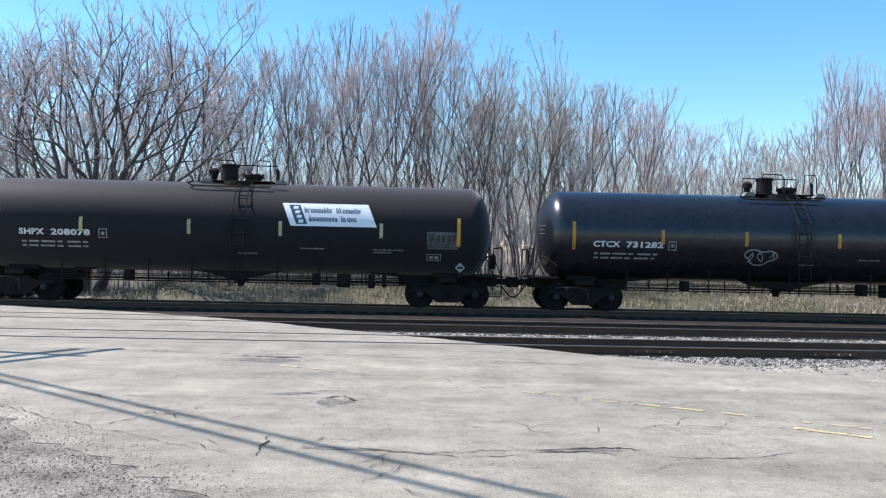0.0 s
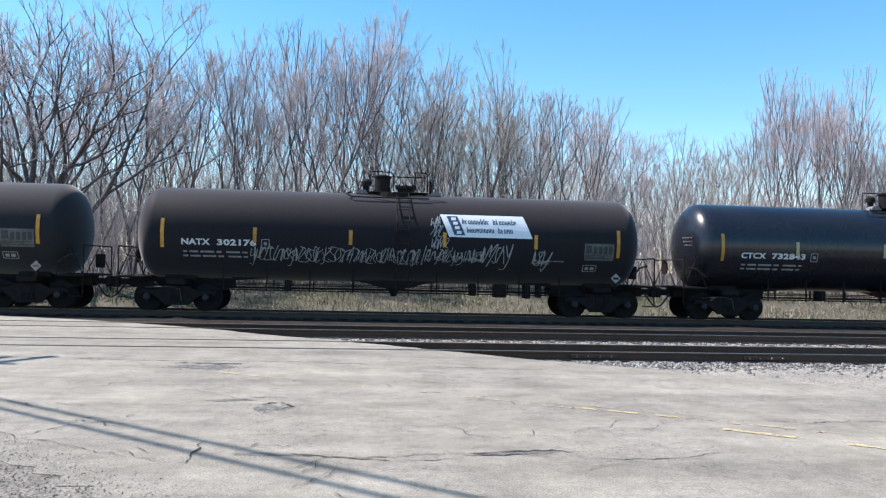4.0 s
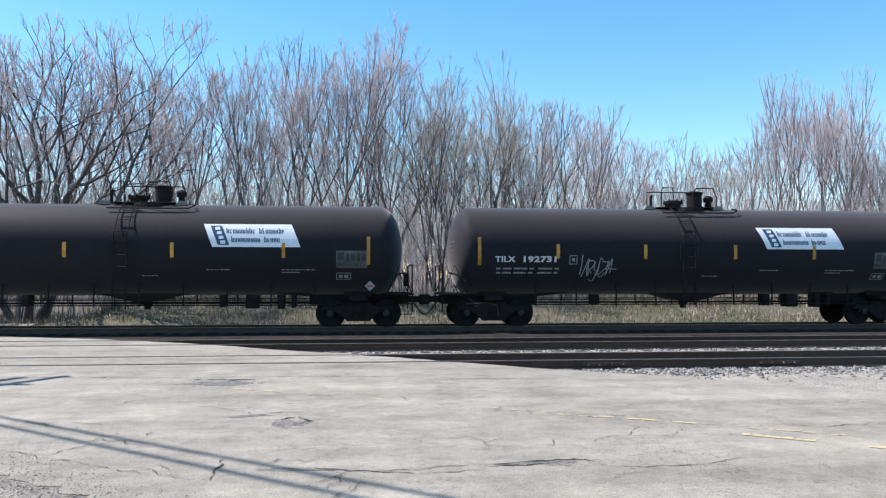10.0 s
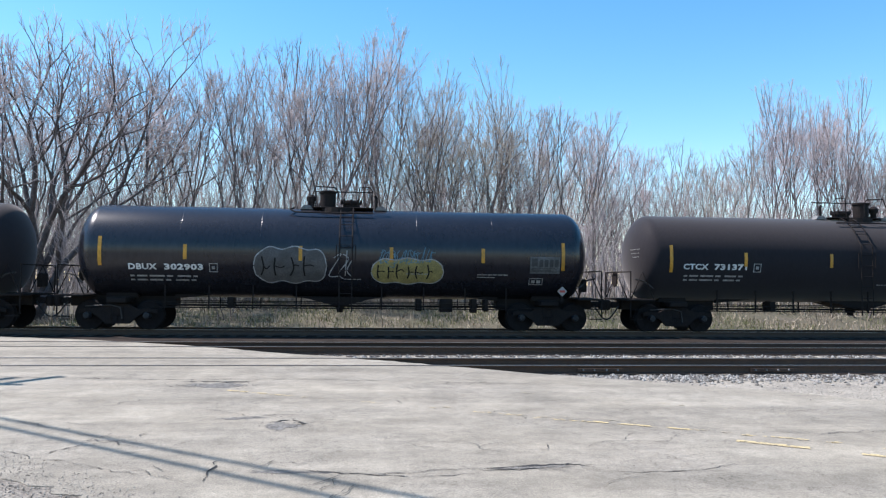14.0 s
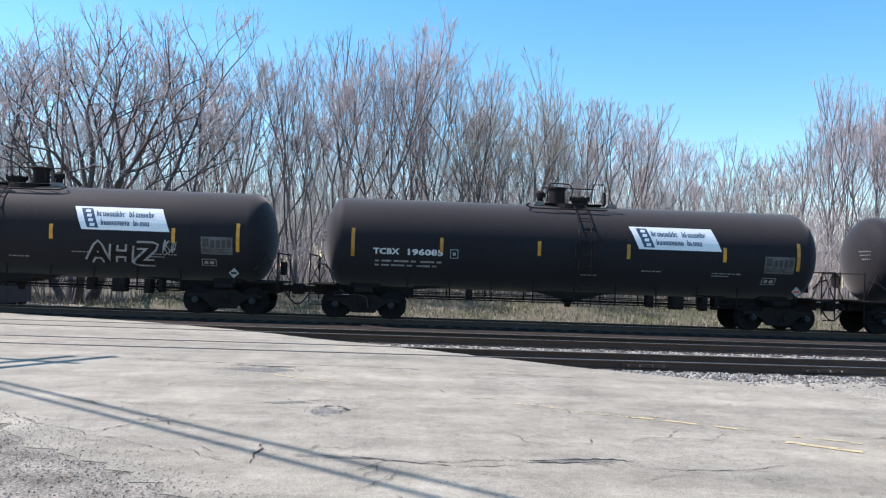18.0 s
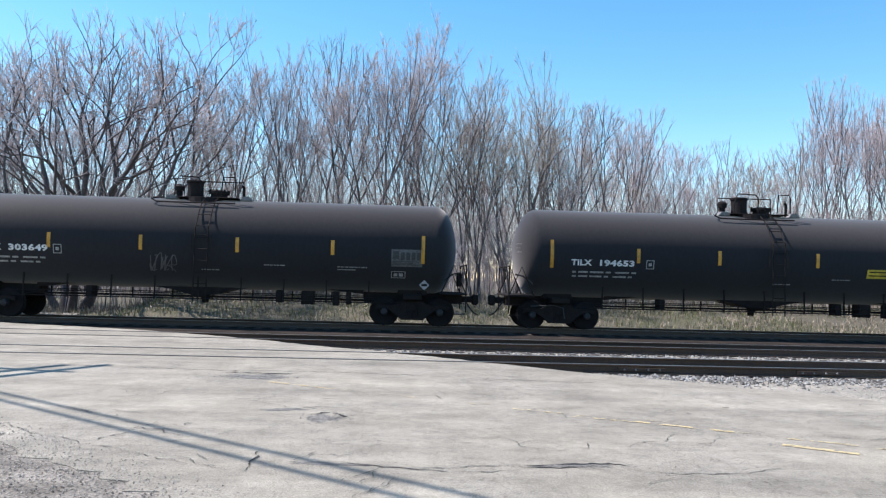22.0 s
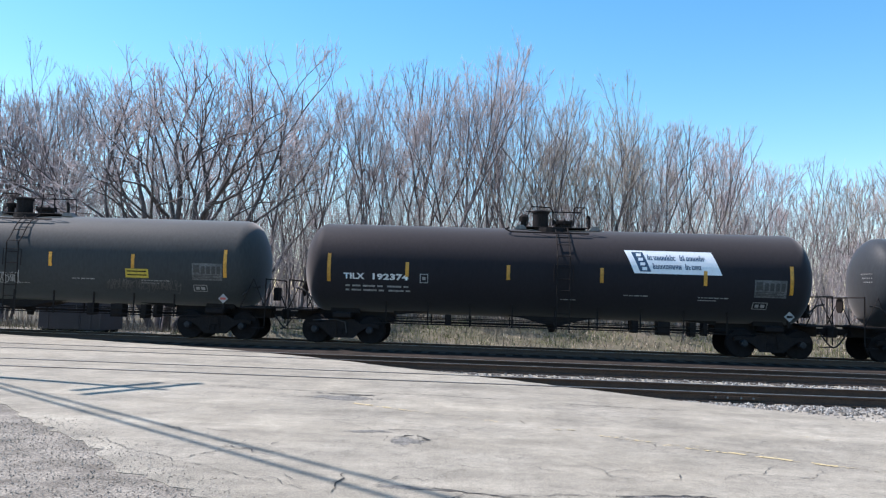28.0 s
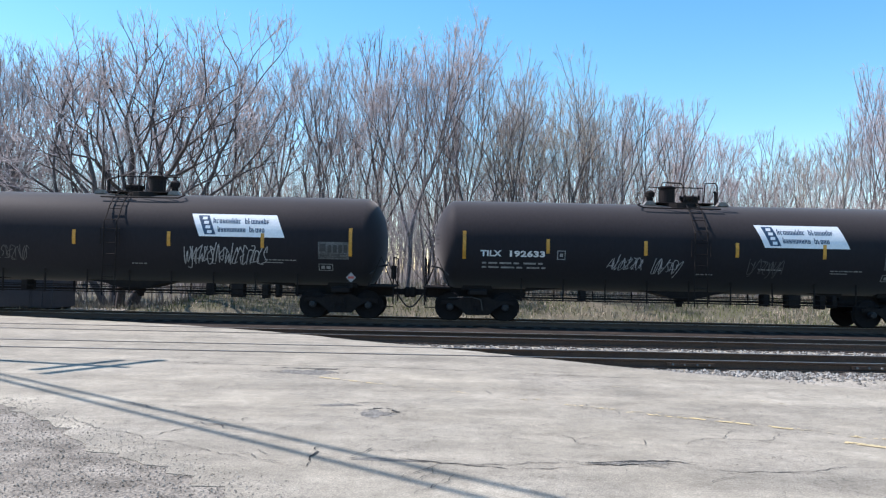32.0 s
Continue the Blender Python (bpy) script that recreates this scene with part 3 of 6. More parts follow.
blotch("asphalt_patch", -0.55, 6.42, 0.45, 0.06, -0.1, 0.0027, M["crumble"], "crumbled asphalt beside a crack", 8)


def crumbs(cx, cy, rx, ry, count, size, seed):
    """Loose crumbs of asphalt round a broken place."""
    r = random.Random(seed)
    g = Geo()
    for _ in range(count):
        x, y, s = cx + r.gauss(0, rx), cy + r.gauss(0, ry), r.uniform(0.4, 1) ** 2 * size
        a = r.uniform(0, 6.28)
        ring = [(x + s * r.uniform(0.6, 1.2) * math.cos(a + q * 1.571), y + s * r.uniform(0.6, 1.2) * math.sin(a + q * 1.571), 0.001) for q in range(4)]
        g.add(ring + [(x + r.uniform(-0.3, 0.3) * s, y + r.uniform(-0.3, 0.3) * s, s * r.uniform(0.5, 0.9))], [(0, 1, 4), (1, 2, 4), (2, 3, 4), (3, 0, 4)])
    tagged(part("asphalt_crumbs", g, M["crumbs"], road, "loose crumbs of broken asphalt"), kind="stuff")


crumbs(-2.15, 11.85, 0.4, 0.2, 320, 0.018, 61)
crumbs(-0.8, 8.5, 0.2, 0.17, 220, 0.012, 62)
crumbs(1.45, 6.46, 0.3, 0.045, 320, 0.011, 63)
crumbs(-0.5, 6.42, 0.4, 0.05, 90, 0.009, 64)
crumbs(0.3, 6.3, 0.4, 0.06, 60, 0.009, 65)
crumbs(-1.2, 9.05, 0.2, 0.07, 50, 0.014, 66)
crumbs(4.9, 7.85, 0.45, 0.06, 80, 0.012, 67)
YELLOW = [((-1.87, 11.27), (-0.95, 10.69)), ((-0.03, 10.21), (0.26, 9.98)), ((1.33, 9.35), (1.83, 9.05)), ((1.98, 8.86), (2.6, 8.55)), ((2.6, 8.58), (3.62, 8.0)),
          ((3.73, 7.45), (4.3, 7.06)), ((3.94, 7.76), (4.49, 7.45)), ((4.6, 7.39), (4.75, 7.28)), ((4.62, 6.8), (5.7, 6.05)), ((5.0, 7.05), (5.9, 6.5))]
for i, (a, b) in enumerate(YELLOW):
    strong = i in (5, 8)
    flakes(a, b, 0.1 if strong else 0.075, 0.8 if strong else 0.5 if i in (0, 4, 6) else 0.24, M["roadyellow"], "worn yellow road paint", 300 + i)
for i, (a, b) in enumerate((((-0.95, 10.69), (1.33, 9.4)), ((1.83, 9.05), (2.6, 8.58)), ((0.9, 9.75), (3.4, 8.3)), ((2.2, 11.0), (5.2, 9.0)), ((3.6, 8.0), (5.0, 7.1)))):
    flakes(a, b, 0.09, 0.07, M["roadfaded"], "last traces of old yellow road paint", 320 + i)

RAILP = [(-0.07, -0.17), (0.07, -0.17), (0.07, -0.155), (0.012, -0.13), (0.01, -0.05), (0.036, -0.038), (0.036, 0.0), (-0.036, 0.0), (-0.036, -0.038), (-0.01, -0.05), (-0.012, -0.13), (-0.07, -0.155)]


def rail_geo(y, x0=-160, x1=160):
    n = len(RAILP)
    v = [(x0, y + a, b + 0.006) for a, b in RAILP] + [(x1, y + a, b + 0.006) for a, b in RAILP]
    return Geo().add(v, [tuple(range(n)), tuple(range(2 * n - 1, n - 1, -1))] + [(i, i + n, (i + 1) % n + n, (i + 1) % n) for i in range(n)])


TIE = mesh_of("tie", Geo().box(-0.11, 0.11, -1.25, 1.25, -0.34, -0.172, 0.01), M["tie"])
tracks = []
for y, label in ((15.3, "rusty railway track beside the road"), (19.52, "rusty middle railway track with polished heads"), (TRACK, "railway track that carries the train")):
    tr = thing("railway_track", label, "railway track", group="parallel tracks")
    tr["kind"] = "structure"
    tracks.append(tr)
    for s in (-0.7175, 0.7175):
        part("rail", rail_geo(y + s), M["rail"], tr, "rust-brown steel rail")
        part("rail_head", Geo().box(-160, 160, y + s - 0.027, y + s + 0.027, 0.0062, 0.0095), M["railtop"], tr, "bright worn running surface")
    for i in range(90):
        ob = part("tie", TIE, None, tr)
        ob.location = (-24 + i * 0.54, y, 0.0)
    # flange grooves as flat strips, their shade put into the dark colour
    for s in (-0.7175, 0.7175):
        for side in (-1, 1):
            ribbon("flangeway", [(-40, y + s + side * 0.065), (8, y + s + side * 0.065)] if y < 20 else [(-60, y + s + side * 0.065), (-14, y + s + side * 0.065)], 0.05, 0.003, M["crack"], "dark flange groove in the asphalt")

for x in (4.55, 8.0, 12.4, 22.0):
    jb = part("joint_bar", Geo().box(x - 0.45, x + 0.45, 14.5825 - 0.05, 14.5825 - 0.022, -0.115, -0.045, 0.006), M["rail"], tracks[0], "bolted rail joint bar")
    for d in (-0.34, -0.12, 0.12, 0.34):
        part("bolt", Geo().lathe([(14.5, 0.016), (14.535, 0.022)], "y", 8, (x + d, 0, -0.08)), M["pale"], jb)


def stone_field(name, count, area, size, mat, label, seed, category="stones"):
    rnd = random.Random(seed)
    v, f = [], []
    for _ in range(count):
        x, y, z = area(rnd)
        s = rnd.uniform(*size)
        k = len(v)
        a = rnd.uniform(0, 6.28)
        for p in ((1, 0, 0), (0, 1, 0), (-1, 0, 0), (0, -1, 0), (0.1, 0.1, 0.8), (0, 0, -0.6)):
            j = [q * s * rnd.uniform(0.55, 1.15) for q in p]
            c, d = math.cos(a), math.sin(a)
            v.append((x + j[0] * c - j[1] * d, y + j[0] * d + j[1] * c, z + j[2] + s * rnd.uniform(0, 0.3)))
        f += [(k, k + 1, k + 4), (k + 1, k + 2, k + 4), (k + 2, k + 3, k + 4), (k + 3, k, k + 4), (k + 1, k, k + 5), (k + 2, k + 1, k + 5), (k + 3, k + 2, k + 5), (k, k + 3, k + 5)]
    ob = part(name, Geo().add(v, f), mat)
    return tagged(ob, label, category, kind="stuff")


def near_ballast(r):
    while True:
        x, y = 2.2 + 17 * r.random() ** 1.4, 14.47 - abs(r.gauss(0, 0.6))
        if y > edge_at(x) + 1.0 - r.random() * 0.35:
            return x, y, -0.185


def mid_ballast(r):
    while True:
        x, y = r.uniform(-3, 24), r.uniform(16.2, 18.65)
        if y > edge_at(x) + 0.6:
            return x, y, -0.185


def shoulder_bits(r):
    x = r.uniform(-1.5, 12)
    u = r.random()
    return x + 0.4 * u, edge_at(x) + 1.2 * u, -0.02 - 0.15 * min(1, u * 1.1)


def front_bits(r):
    while True:
        x, y = r.uniform(2, 15), r.uniform(9, 14.4)
        if y > edge_at(x) + 0.7:
            return x, y, -0.185


def verge_bits(r):
    q = r.random()
    u = r.random() ** 1.3 * 2.6 - 0.25
    return -5.2 + 4.6 * q - u * 0.7 + r.uniform(-0.2, 0.2), 8.9 - 4.5 * q - u * 0.72 + r.uniform(-0.2, 0.2), -0.001


stone_field("ballast_stones", 2300, near_ballast, (0.02, 0.058), M["stones"], "loose pale crushed stones beside the rail", 11)
stone_field("ballast_stones", 3400, mid_ballast, (0.022, 0.052), M["stones"], "loose pale crushed stones between two tracks", 12)
stone_field("gravel_bits", 4200, shoulder_bits, (0.006, 0.02), M["tan_bits"], "small tan gravel along the asphalt edge", 13, "gravel")
stone_field("gravel_bits", 4500, front_bits, (0.005, 0.015), M["tan_bits"], "tan gravel and dirt between the asphalt and the rail", 15, "gravel")
stone_field("gravel_bits", 9000, verge_bits, (0.003, 0.012), M["pebbles"], "small grey gravel beside the asphalt", 14, "gravel")

# overhead wires and a pole beside the road, whose shadows lie on it
DROP = SUN / SUN.z


def overhead(ax, ay, bx, by, h, r):
    a, b = Vector((ax, ay, 0)) + DROP * h, Vector((bx, by, 0)) + DROP * h
    d = (b - a).normalized()
    return part("overhead_wire", Geo().tube([a - d * 60, a, b, b + d * 40], r, 6), M["hose"])


tagged(overhead(-4.16, 9.25, 0.53, 5.53, 11.0, 0.042), "black overhead cable along the road", "cable")
tagged(overhead(-3.92, 8.72, -0.21, 5.68, 10.4, 0.042), "black overhead cable along the road", "cable")
up = thing("utility_pole", "weathered wooden utility pole beside the road", "utility pole", Matrix.Translation(Vector((-5.0, 11.95, 0)) + Vector((DROP.x, DROP.y, 0)) * 9.3))
part("pole", Geo().tube([(0, 0, -0.3), (0, 0, 9.4)], [0.14, 0.07], 12), M["pole"], up)
part("crossarm", Geo().box(-1.1, 1.1, -0.07, 0.07, 8.88, 9.0, 0.01), M["pole"], up).rotation_euler = (0, 0, radians(62))
part("crossarm", Geo().box(-0.8, 0.8, -0.07, 0.07, 8.18, 8.3, 0.01), M["pole"], up).rotation_euler = (0, 0, radians(62))
part("brace", Geo().tube([(0, 0.12, 8.2), (-0.6, 0.12, 8.86)], 0.03, 6), M["pole"], up)

# a steel equipment hut behind the tracks, on a gravel pad
flat("gravel_pad", [(-24, 29.2), (-13.6, 29.2), (-13.2, 31.0), (-13.8, 34.5), (-24, 34.5)], -0.5, -0.34, M["gravel"], None, "pale gravel pad under the equipment hut", "structure", "gravel")
hut = thing("equipment_hut", "dark blue-grey steel equipment hut on a gravel pad", "equipment hut", Matrix.Translation((-17.15, 31.6, -0.34)))
part("body", Geo().box(-1.33, 1.33, 0, 2.0, 0.12, 2.12, 0.02), M["hut"], hut)
part("roof", Geo().prism([(-1.42, 2.12), (1.42, 2.12), (1.38, 2.22), (-1.38, 2.22)], -0.08, 2.08), M["hutroof"], hut, "pale galvanised roof sheet")
for x in (-0.9, -0.45, 0.0, 0.45, 0.9):
    part("rib", Geo().box(x - 0.03, x + 0.03, -0.03, 0.0, 0.14, 2.1, 0.006), M["hut"], hut)
for x in (-1.1, 0.0, 1.1):
    part("skid", Geo().box(x - 0.08, x + 0.08, 0.05, 1.95, 0.0, 0.12), M["frame"], hut)
door = part("door", Geo().box(-0.42, 0.42, -0.045, -0.032, 0.2, 2.02, 0.004), M["hut"], hut)
part("handle", Geo().tube([(0.32, -0.07, 1.0), (0.32, -0.09, 1.0), (0.32, -0.09, 1.16), (0.32, -0.07, 1.16)], 0.012, 6), M["pale"], door, "bare steel handle")

# ---- tank cars ----
TR, ZC, TL = 1.47, 2.49, 8.22         # tank radius, height of its axis, half its length
HEAD = 0.74                          # depth of the domed heads


def wrap(u, v, off=0.006):
    """A point of the tank's near side: u along it, v up along its skin."""
    a = v / TR
    return (u, -(TR + off) * math.cos(a), ZC + (TR + off) * math.sin(a))


def patch(g, u0, u1, v0, v1, off=0.006, slant=0.0, n=None):
    """A rectangle (slanting with height) laid on the tank's near side."""
    n = n or max(1, int((v1 - v0) / 0.12))
    vs, fs = [], []
    for i in range(n + 1):
        v = v0 + (v1 - v0) * i / n
        s = -slant * (v - v0) / (v1 - v0)
        vs += [wrap(u0 + s, v, off), wrap(u1 + s, v, off)]
    fs = [(2 * i, 2 * i + 1, 2 * i + 3, 2 * i + 2) for i in range(n)]
    return g.add(vs, fs)


def stroke(g, pts, w, off=0.007):
    """A brush line of width w through skin points (u, v)."""
    fine = [pts[0]]
    for a, b in zip(pts, pts[1:]):
        k = max(1, math.ceil(math.hypot(b[0] - a[0], b[1] - a[1]) / 0.07))
        fine += [(a[0] + (b[0] - a[0]) * q / k, a[1] + (b[1] - a[1]) * q / k) for q in range(1, k + 1)]
    pts, vs, fs = fine, [], []
    for i, (u, v) in enumerate(pts):
        a, b = pts[max(i - 1, 0)], pts[min(i + 1, len(pts) - 1)]
        d = math.hypot(b[0] - a[0], b[1] - a[1]) or 1
        nx, ny = -(b[1] - a[1]) / d * w / 2, (b[0] - a[0]) / d * w / 2
        vs += [wrap(u + nx, v + ny, off), wrap(u - nx, v - ny, off)]
    fs = [(2 * i, 2 * i + 2, 2 * i + 3, 2 * i + 1) for i in range(len(pts) - 1)]
    return g.add(vs, fs)



def lettering(body, size, u, v, thick=0.008, off=0.006, space=1.0, squat=0.74, broad=1.0):
    """Letters of the built-in font, bent to the tank's skin."""
    cu = bpy.data.curves.new("lettering", "FONT")
    cu.body, cu.size, cu.offset, cu.resolution_u, cu.space_character = body, size, thick, 2, space
    ob = bpy.data.objects.new("lettering", cu)
    scene.collection.objects.link(ob)
    bpy.context.view_layer.update()
    me = bpy.data.meshes.new_from_object(ob.evaluated_get(bpy.context.evaluated_depsgraph_get()))
    bpy.data.objects.remove(ob)
    wide = max((p.co.x for p in me.vertices), default=0) * broad
    for p in me.vertices:
        p.co = wrap(u + p.co.x * broad, v + p.co.y * squat, off)
    return me, wide


def bogie(car, x, flip):
    """A two-axle freight bogie: side frames, bolster, springs, wheelsets."""
    bg = part("bogie", Geo().box(-0.2, 0.2, -1.05, 1.05, 0.45, 0.78, 0.03), M["grime"], car, "dark brake-dusted freight bogie")
    bg.location = (x, 0, 0)
    frame_line = [(-1.18, 0.52), (-1.18, 0.64), (-0.98, 0.68), (-0.62, 0.66), (-0.34, 0.8), (0.34, 0.8), (0.62, 0.66), (0.98, 0.68), (1.18, 0.64), (1.18, 0.52),
                  (1.02, 0.55), (0.8, 0.55), (0.52, 0.36), (0.36, 0.2), (-0.36, 0.2), (-0.52, 0.36), (-0.8, 0.55), (-1.02, 0.55)]
    for s in (-1, 1):
        y0, y1 = sorted((s * 0.9, s * 1.03))
        part("side_frame", Geo().prism(frame_line, y0, y1), M["grime"], bg)
        for dx in (-0.17, 0, 0.17):
            coil = [(dx + 0.06 * math.cos(a * 1.57), s * 1.0 + 0.05 * math.sin(a * 1.57), 0.27 + 0.0125 * a) for a in range(18)]
            part("spring", Geo().tube(coil, 0.016, 4), M["frame"], bg)
        part("brake_beam", Geo().tube([(-0.6, s * 0.3, 0.4), (0.6, s * 0.3, 0.42)], 0.035, 6), M["frame"], bg)
    part("brake_lever", Geo().tube([(-0.95, -1.06, 0.74), (-0.2, -1.07, 0.78), (0.1, -1.08, 0.7), (0.16, -1.08, 0.35)], 0.02, 6), M["dullsteel" if flip else "frame"], bg)
    for dx in (-0.89, 0.89):
        prof = [(-0.72, 0.09), (-0.72, 0.1), (-0.7, 0.44), (-0.62, 0.457), (-0.6, 0.485), (-0.575, 0.485), (-0.57, 0.38), (-0.58, 0.2), (-0.58, 0.09)]
        g = Geo().lathe([(-0.98, 0.06), (0.98, 0.06)], "y", 12)
        g.lathe([(y - 0.1, r) for y, r in prof], "y", 32)
        g.lathe([(-y + 0.1, r) for y, r in prof], "y", 32)
        ws = part("wheelset", g, M["wheel"], bg, smooth=False)
        ws.location = (dx, 0, 0.457)
        if dx < 0:
            ws["lead"] = 1
    for dx in (-0.89, 0.89):
        cap = Geo().lathe([(-1.16, 0.05), (-1.15, 0.1), (-1.02, 0.115), (-1.0, 0.13)], "y", 16, (dx, 0, 0.457))
        for q in range(3):
            cap.lathe([(-1.18, 0.018), (-1.14, 0.018)], "y", 6, (dx + 0.06 * math.cos(q * 2.09), 0, 0.457 + 0.06 * math.sin(q * 2.09)))
        part("bearing_cap", cap, M["cap"], bg, "blue-grey axle bearing cap")
    return bg


def fittings(car, side, kind, paint):
    """The platform on the tank's top with its dome, valves, rails and ladder. side: 1 or -1, which way it faces."""
    S = lambda x: x * side
    X = lambda a, b: tuple(sorted((S(a), S(b))))
    top = ZC + TR
    long = kind == "long"
    x0, x1 = X(-1.05, 1.75 if long else 0.95)
    part("platform", Geo().box(x0, x1, -0.5, 0.5, top + 0.02, top + 0.05, 0.008), M["frame"], car, "dark walkway grating on top of the tank")
    a, b = X(-1.25, -0.35)
    pad = Geo()
    pad.lathe([(top - 0.35, 0.72), (top + 0.02, 0.66)], "z", 20, (S(0.1), 0, 0))
    part("reinforcing_pad", pad, M["frame"], car)
    for q in (-1.3, 1.12):
        pl = Geo().prism([(S(q) - 0.2, top - 0.03), (S(q) + 0.2, top - 0.03), (S(q) + 0.1, top + 0.1), (S(q) - 0.1, top + 0.1)], -0.42, -0.1)
        part("grab_plate", pl, M["pale"], car, "pale scuffed plate beside the platform")
    dome = Geo().lathe([(top, 0.3), (top + 0.1, 0.3), (top + 0.1, 0.26), (top + 0.52, 0.26), (top + 0.55, 0.3), (top + 0.6, 0.3), (top + 0.63, 0.2)], "z", 20, (S(0.45), 0, 0))
    part("valve_housing", dome, M["frame"], car, "black bolted valve housing", smooth=False)
    man = Geo().lathe([(top, 0.27), (top + 0.2, 0.27), (top + 0.2, 0.33), (top + 0.27, 0.33), (top + 0.31, 0.22), (top + 0.33, 0.05)], "z", 18, (S(-0.32), 0, 0))
    man = part("manway", man, M["frame"], car, "bolted manway cover")
    for q in range(8):
        part("bolt", Geo().lathe([(top + 0.18, 0.03), (top + 0.33, 0.03)], "z", 6, (S(-0.32) + 0.32 * math.cos(q * 0.785), 0.32 * math.sin(q * 0.785), 0)), M["frame"], man)
    part("relief_valve", Geo().lathe([(top, 0.11), (top + 0.28, 0.1), (top + 0.28, 0.16), (top + 0.42, 0.17), (top + 0.5, 0.08)], "z", 12, (S(1.0), 0.1, 0)), M["frame"], car)
    # safety rails: hoops at both ends and along the far side
    h = top + 0.68
    loops = [[(S(-1.0), -0.7, top + 0.06), (S(-1.0), -0.7, h - 0.1), (S(-0.95), -0.7, h), (S(-0.6), -0.7, h), (S(-0.55), -0.7, top + 0.06)],
             [(S(0.1), -0.72, top + 0.06), (S(0.1), -0.72, h - 0.15), (S(0.2), -0.72, h - 0.02), (S(0.8), -0.72, h), (S(0.92), -0.72, h - 0.3), (S(0.92), -0.72, top + 0.06)],
             [(S(-1.0), 0.7, top + 0.06), (S(-1.0), 0.7, h), (S(0.9), 0.7, h), (S(0.9), 0.7, top + 0.06)]]
    if long:
        loops.append([(S(0.92), -0.72, h - 0.1), (S(1.7), -0.72, h), (S(1.7), -0.72, top + 0.06), (S(1.7), -0.72, h), (S(1.7), 0.7, h), (S(1.7), 0.7, top + 0.06)])
        loops.append([(S(-1.0), -0.72, top + 0.42), (S(1.7), -0.72, top + 0.42)])
        loops.append([(S(-1.0), -0.72, h), (S(1.7), -0.72, h)])
    for p in loops:
        part("safety_rail", Geo().tube(p, 0.019, 6), M["frame"], car)
    part("bow_rail", Geo().tube([(S(-1.05), -0.9, top - 0.18), (S(0.9), -0.9, top - 0.18), (S(1.45), -0.88, top - 0.17), (S(1.62), -0.8, top - 0.08), (S(1.5), -0.62, top - 0.02)], 0.026, 6), M["frame"], car)
    part("vent_pipe", Geo().tube([(S(-1.15), -0.1, top - 0.02), (S(-1.15), -0.1, top + 0.42), (S(-1.1), -0.1, top + 0.48)], 0.05, 8), M["frame"], car)
    # ladder down the near side
    xs = (-0.62, -0.22) if side > 0 else (0.0, 0.4)
    lad = part("ladder", Geo(), M["frame"], car, "black steel ladder bent over the tank side")
    for q in xs:
        line = [wrap(q, v, 0.09) for v in (1.9, 1.6, 1.3, 1.0, 0.7)] + [(q, -TR - 0.13, z) for z in (2.95, 2.4, 1.8, 1.2, 0.62)]
        part("stile", Geo().tube(line, 0.019, 6), M["frame"], lad)
    for i in range(11):
        if i < 4:
            y, z = wrap(0, 1.85 - i * 0.32, 0.09)[1:]
        else:
            y, z = -TR - 0.13, 3.0 - (i - 4) * 0.36
        part("rung", Geo().tube([(xs[0], y, z), (xs[1], y, z)], 0.013, 6), M["frame"], lad)
    part("ladder_guard", Geo().tube([(xs[0] - 0.1, -TR - 0.12, 2.2), (xs[0] - 0.1, -TR - 0.12, 2.72), (xs[1] + 0.1, -TR - 0.12, 2.72), (xs[1] + 0.1, -TR - 0.12, 2.2)], 0.014, 6), M["frame"], car)


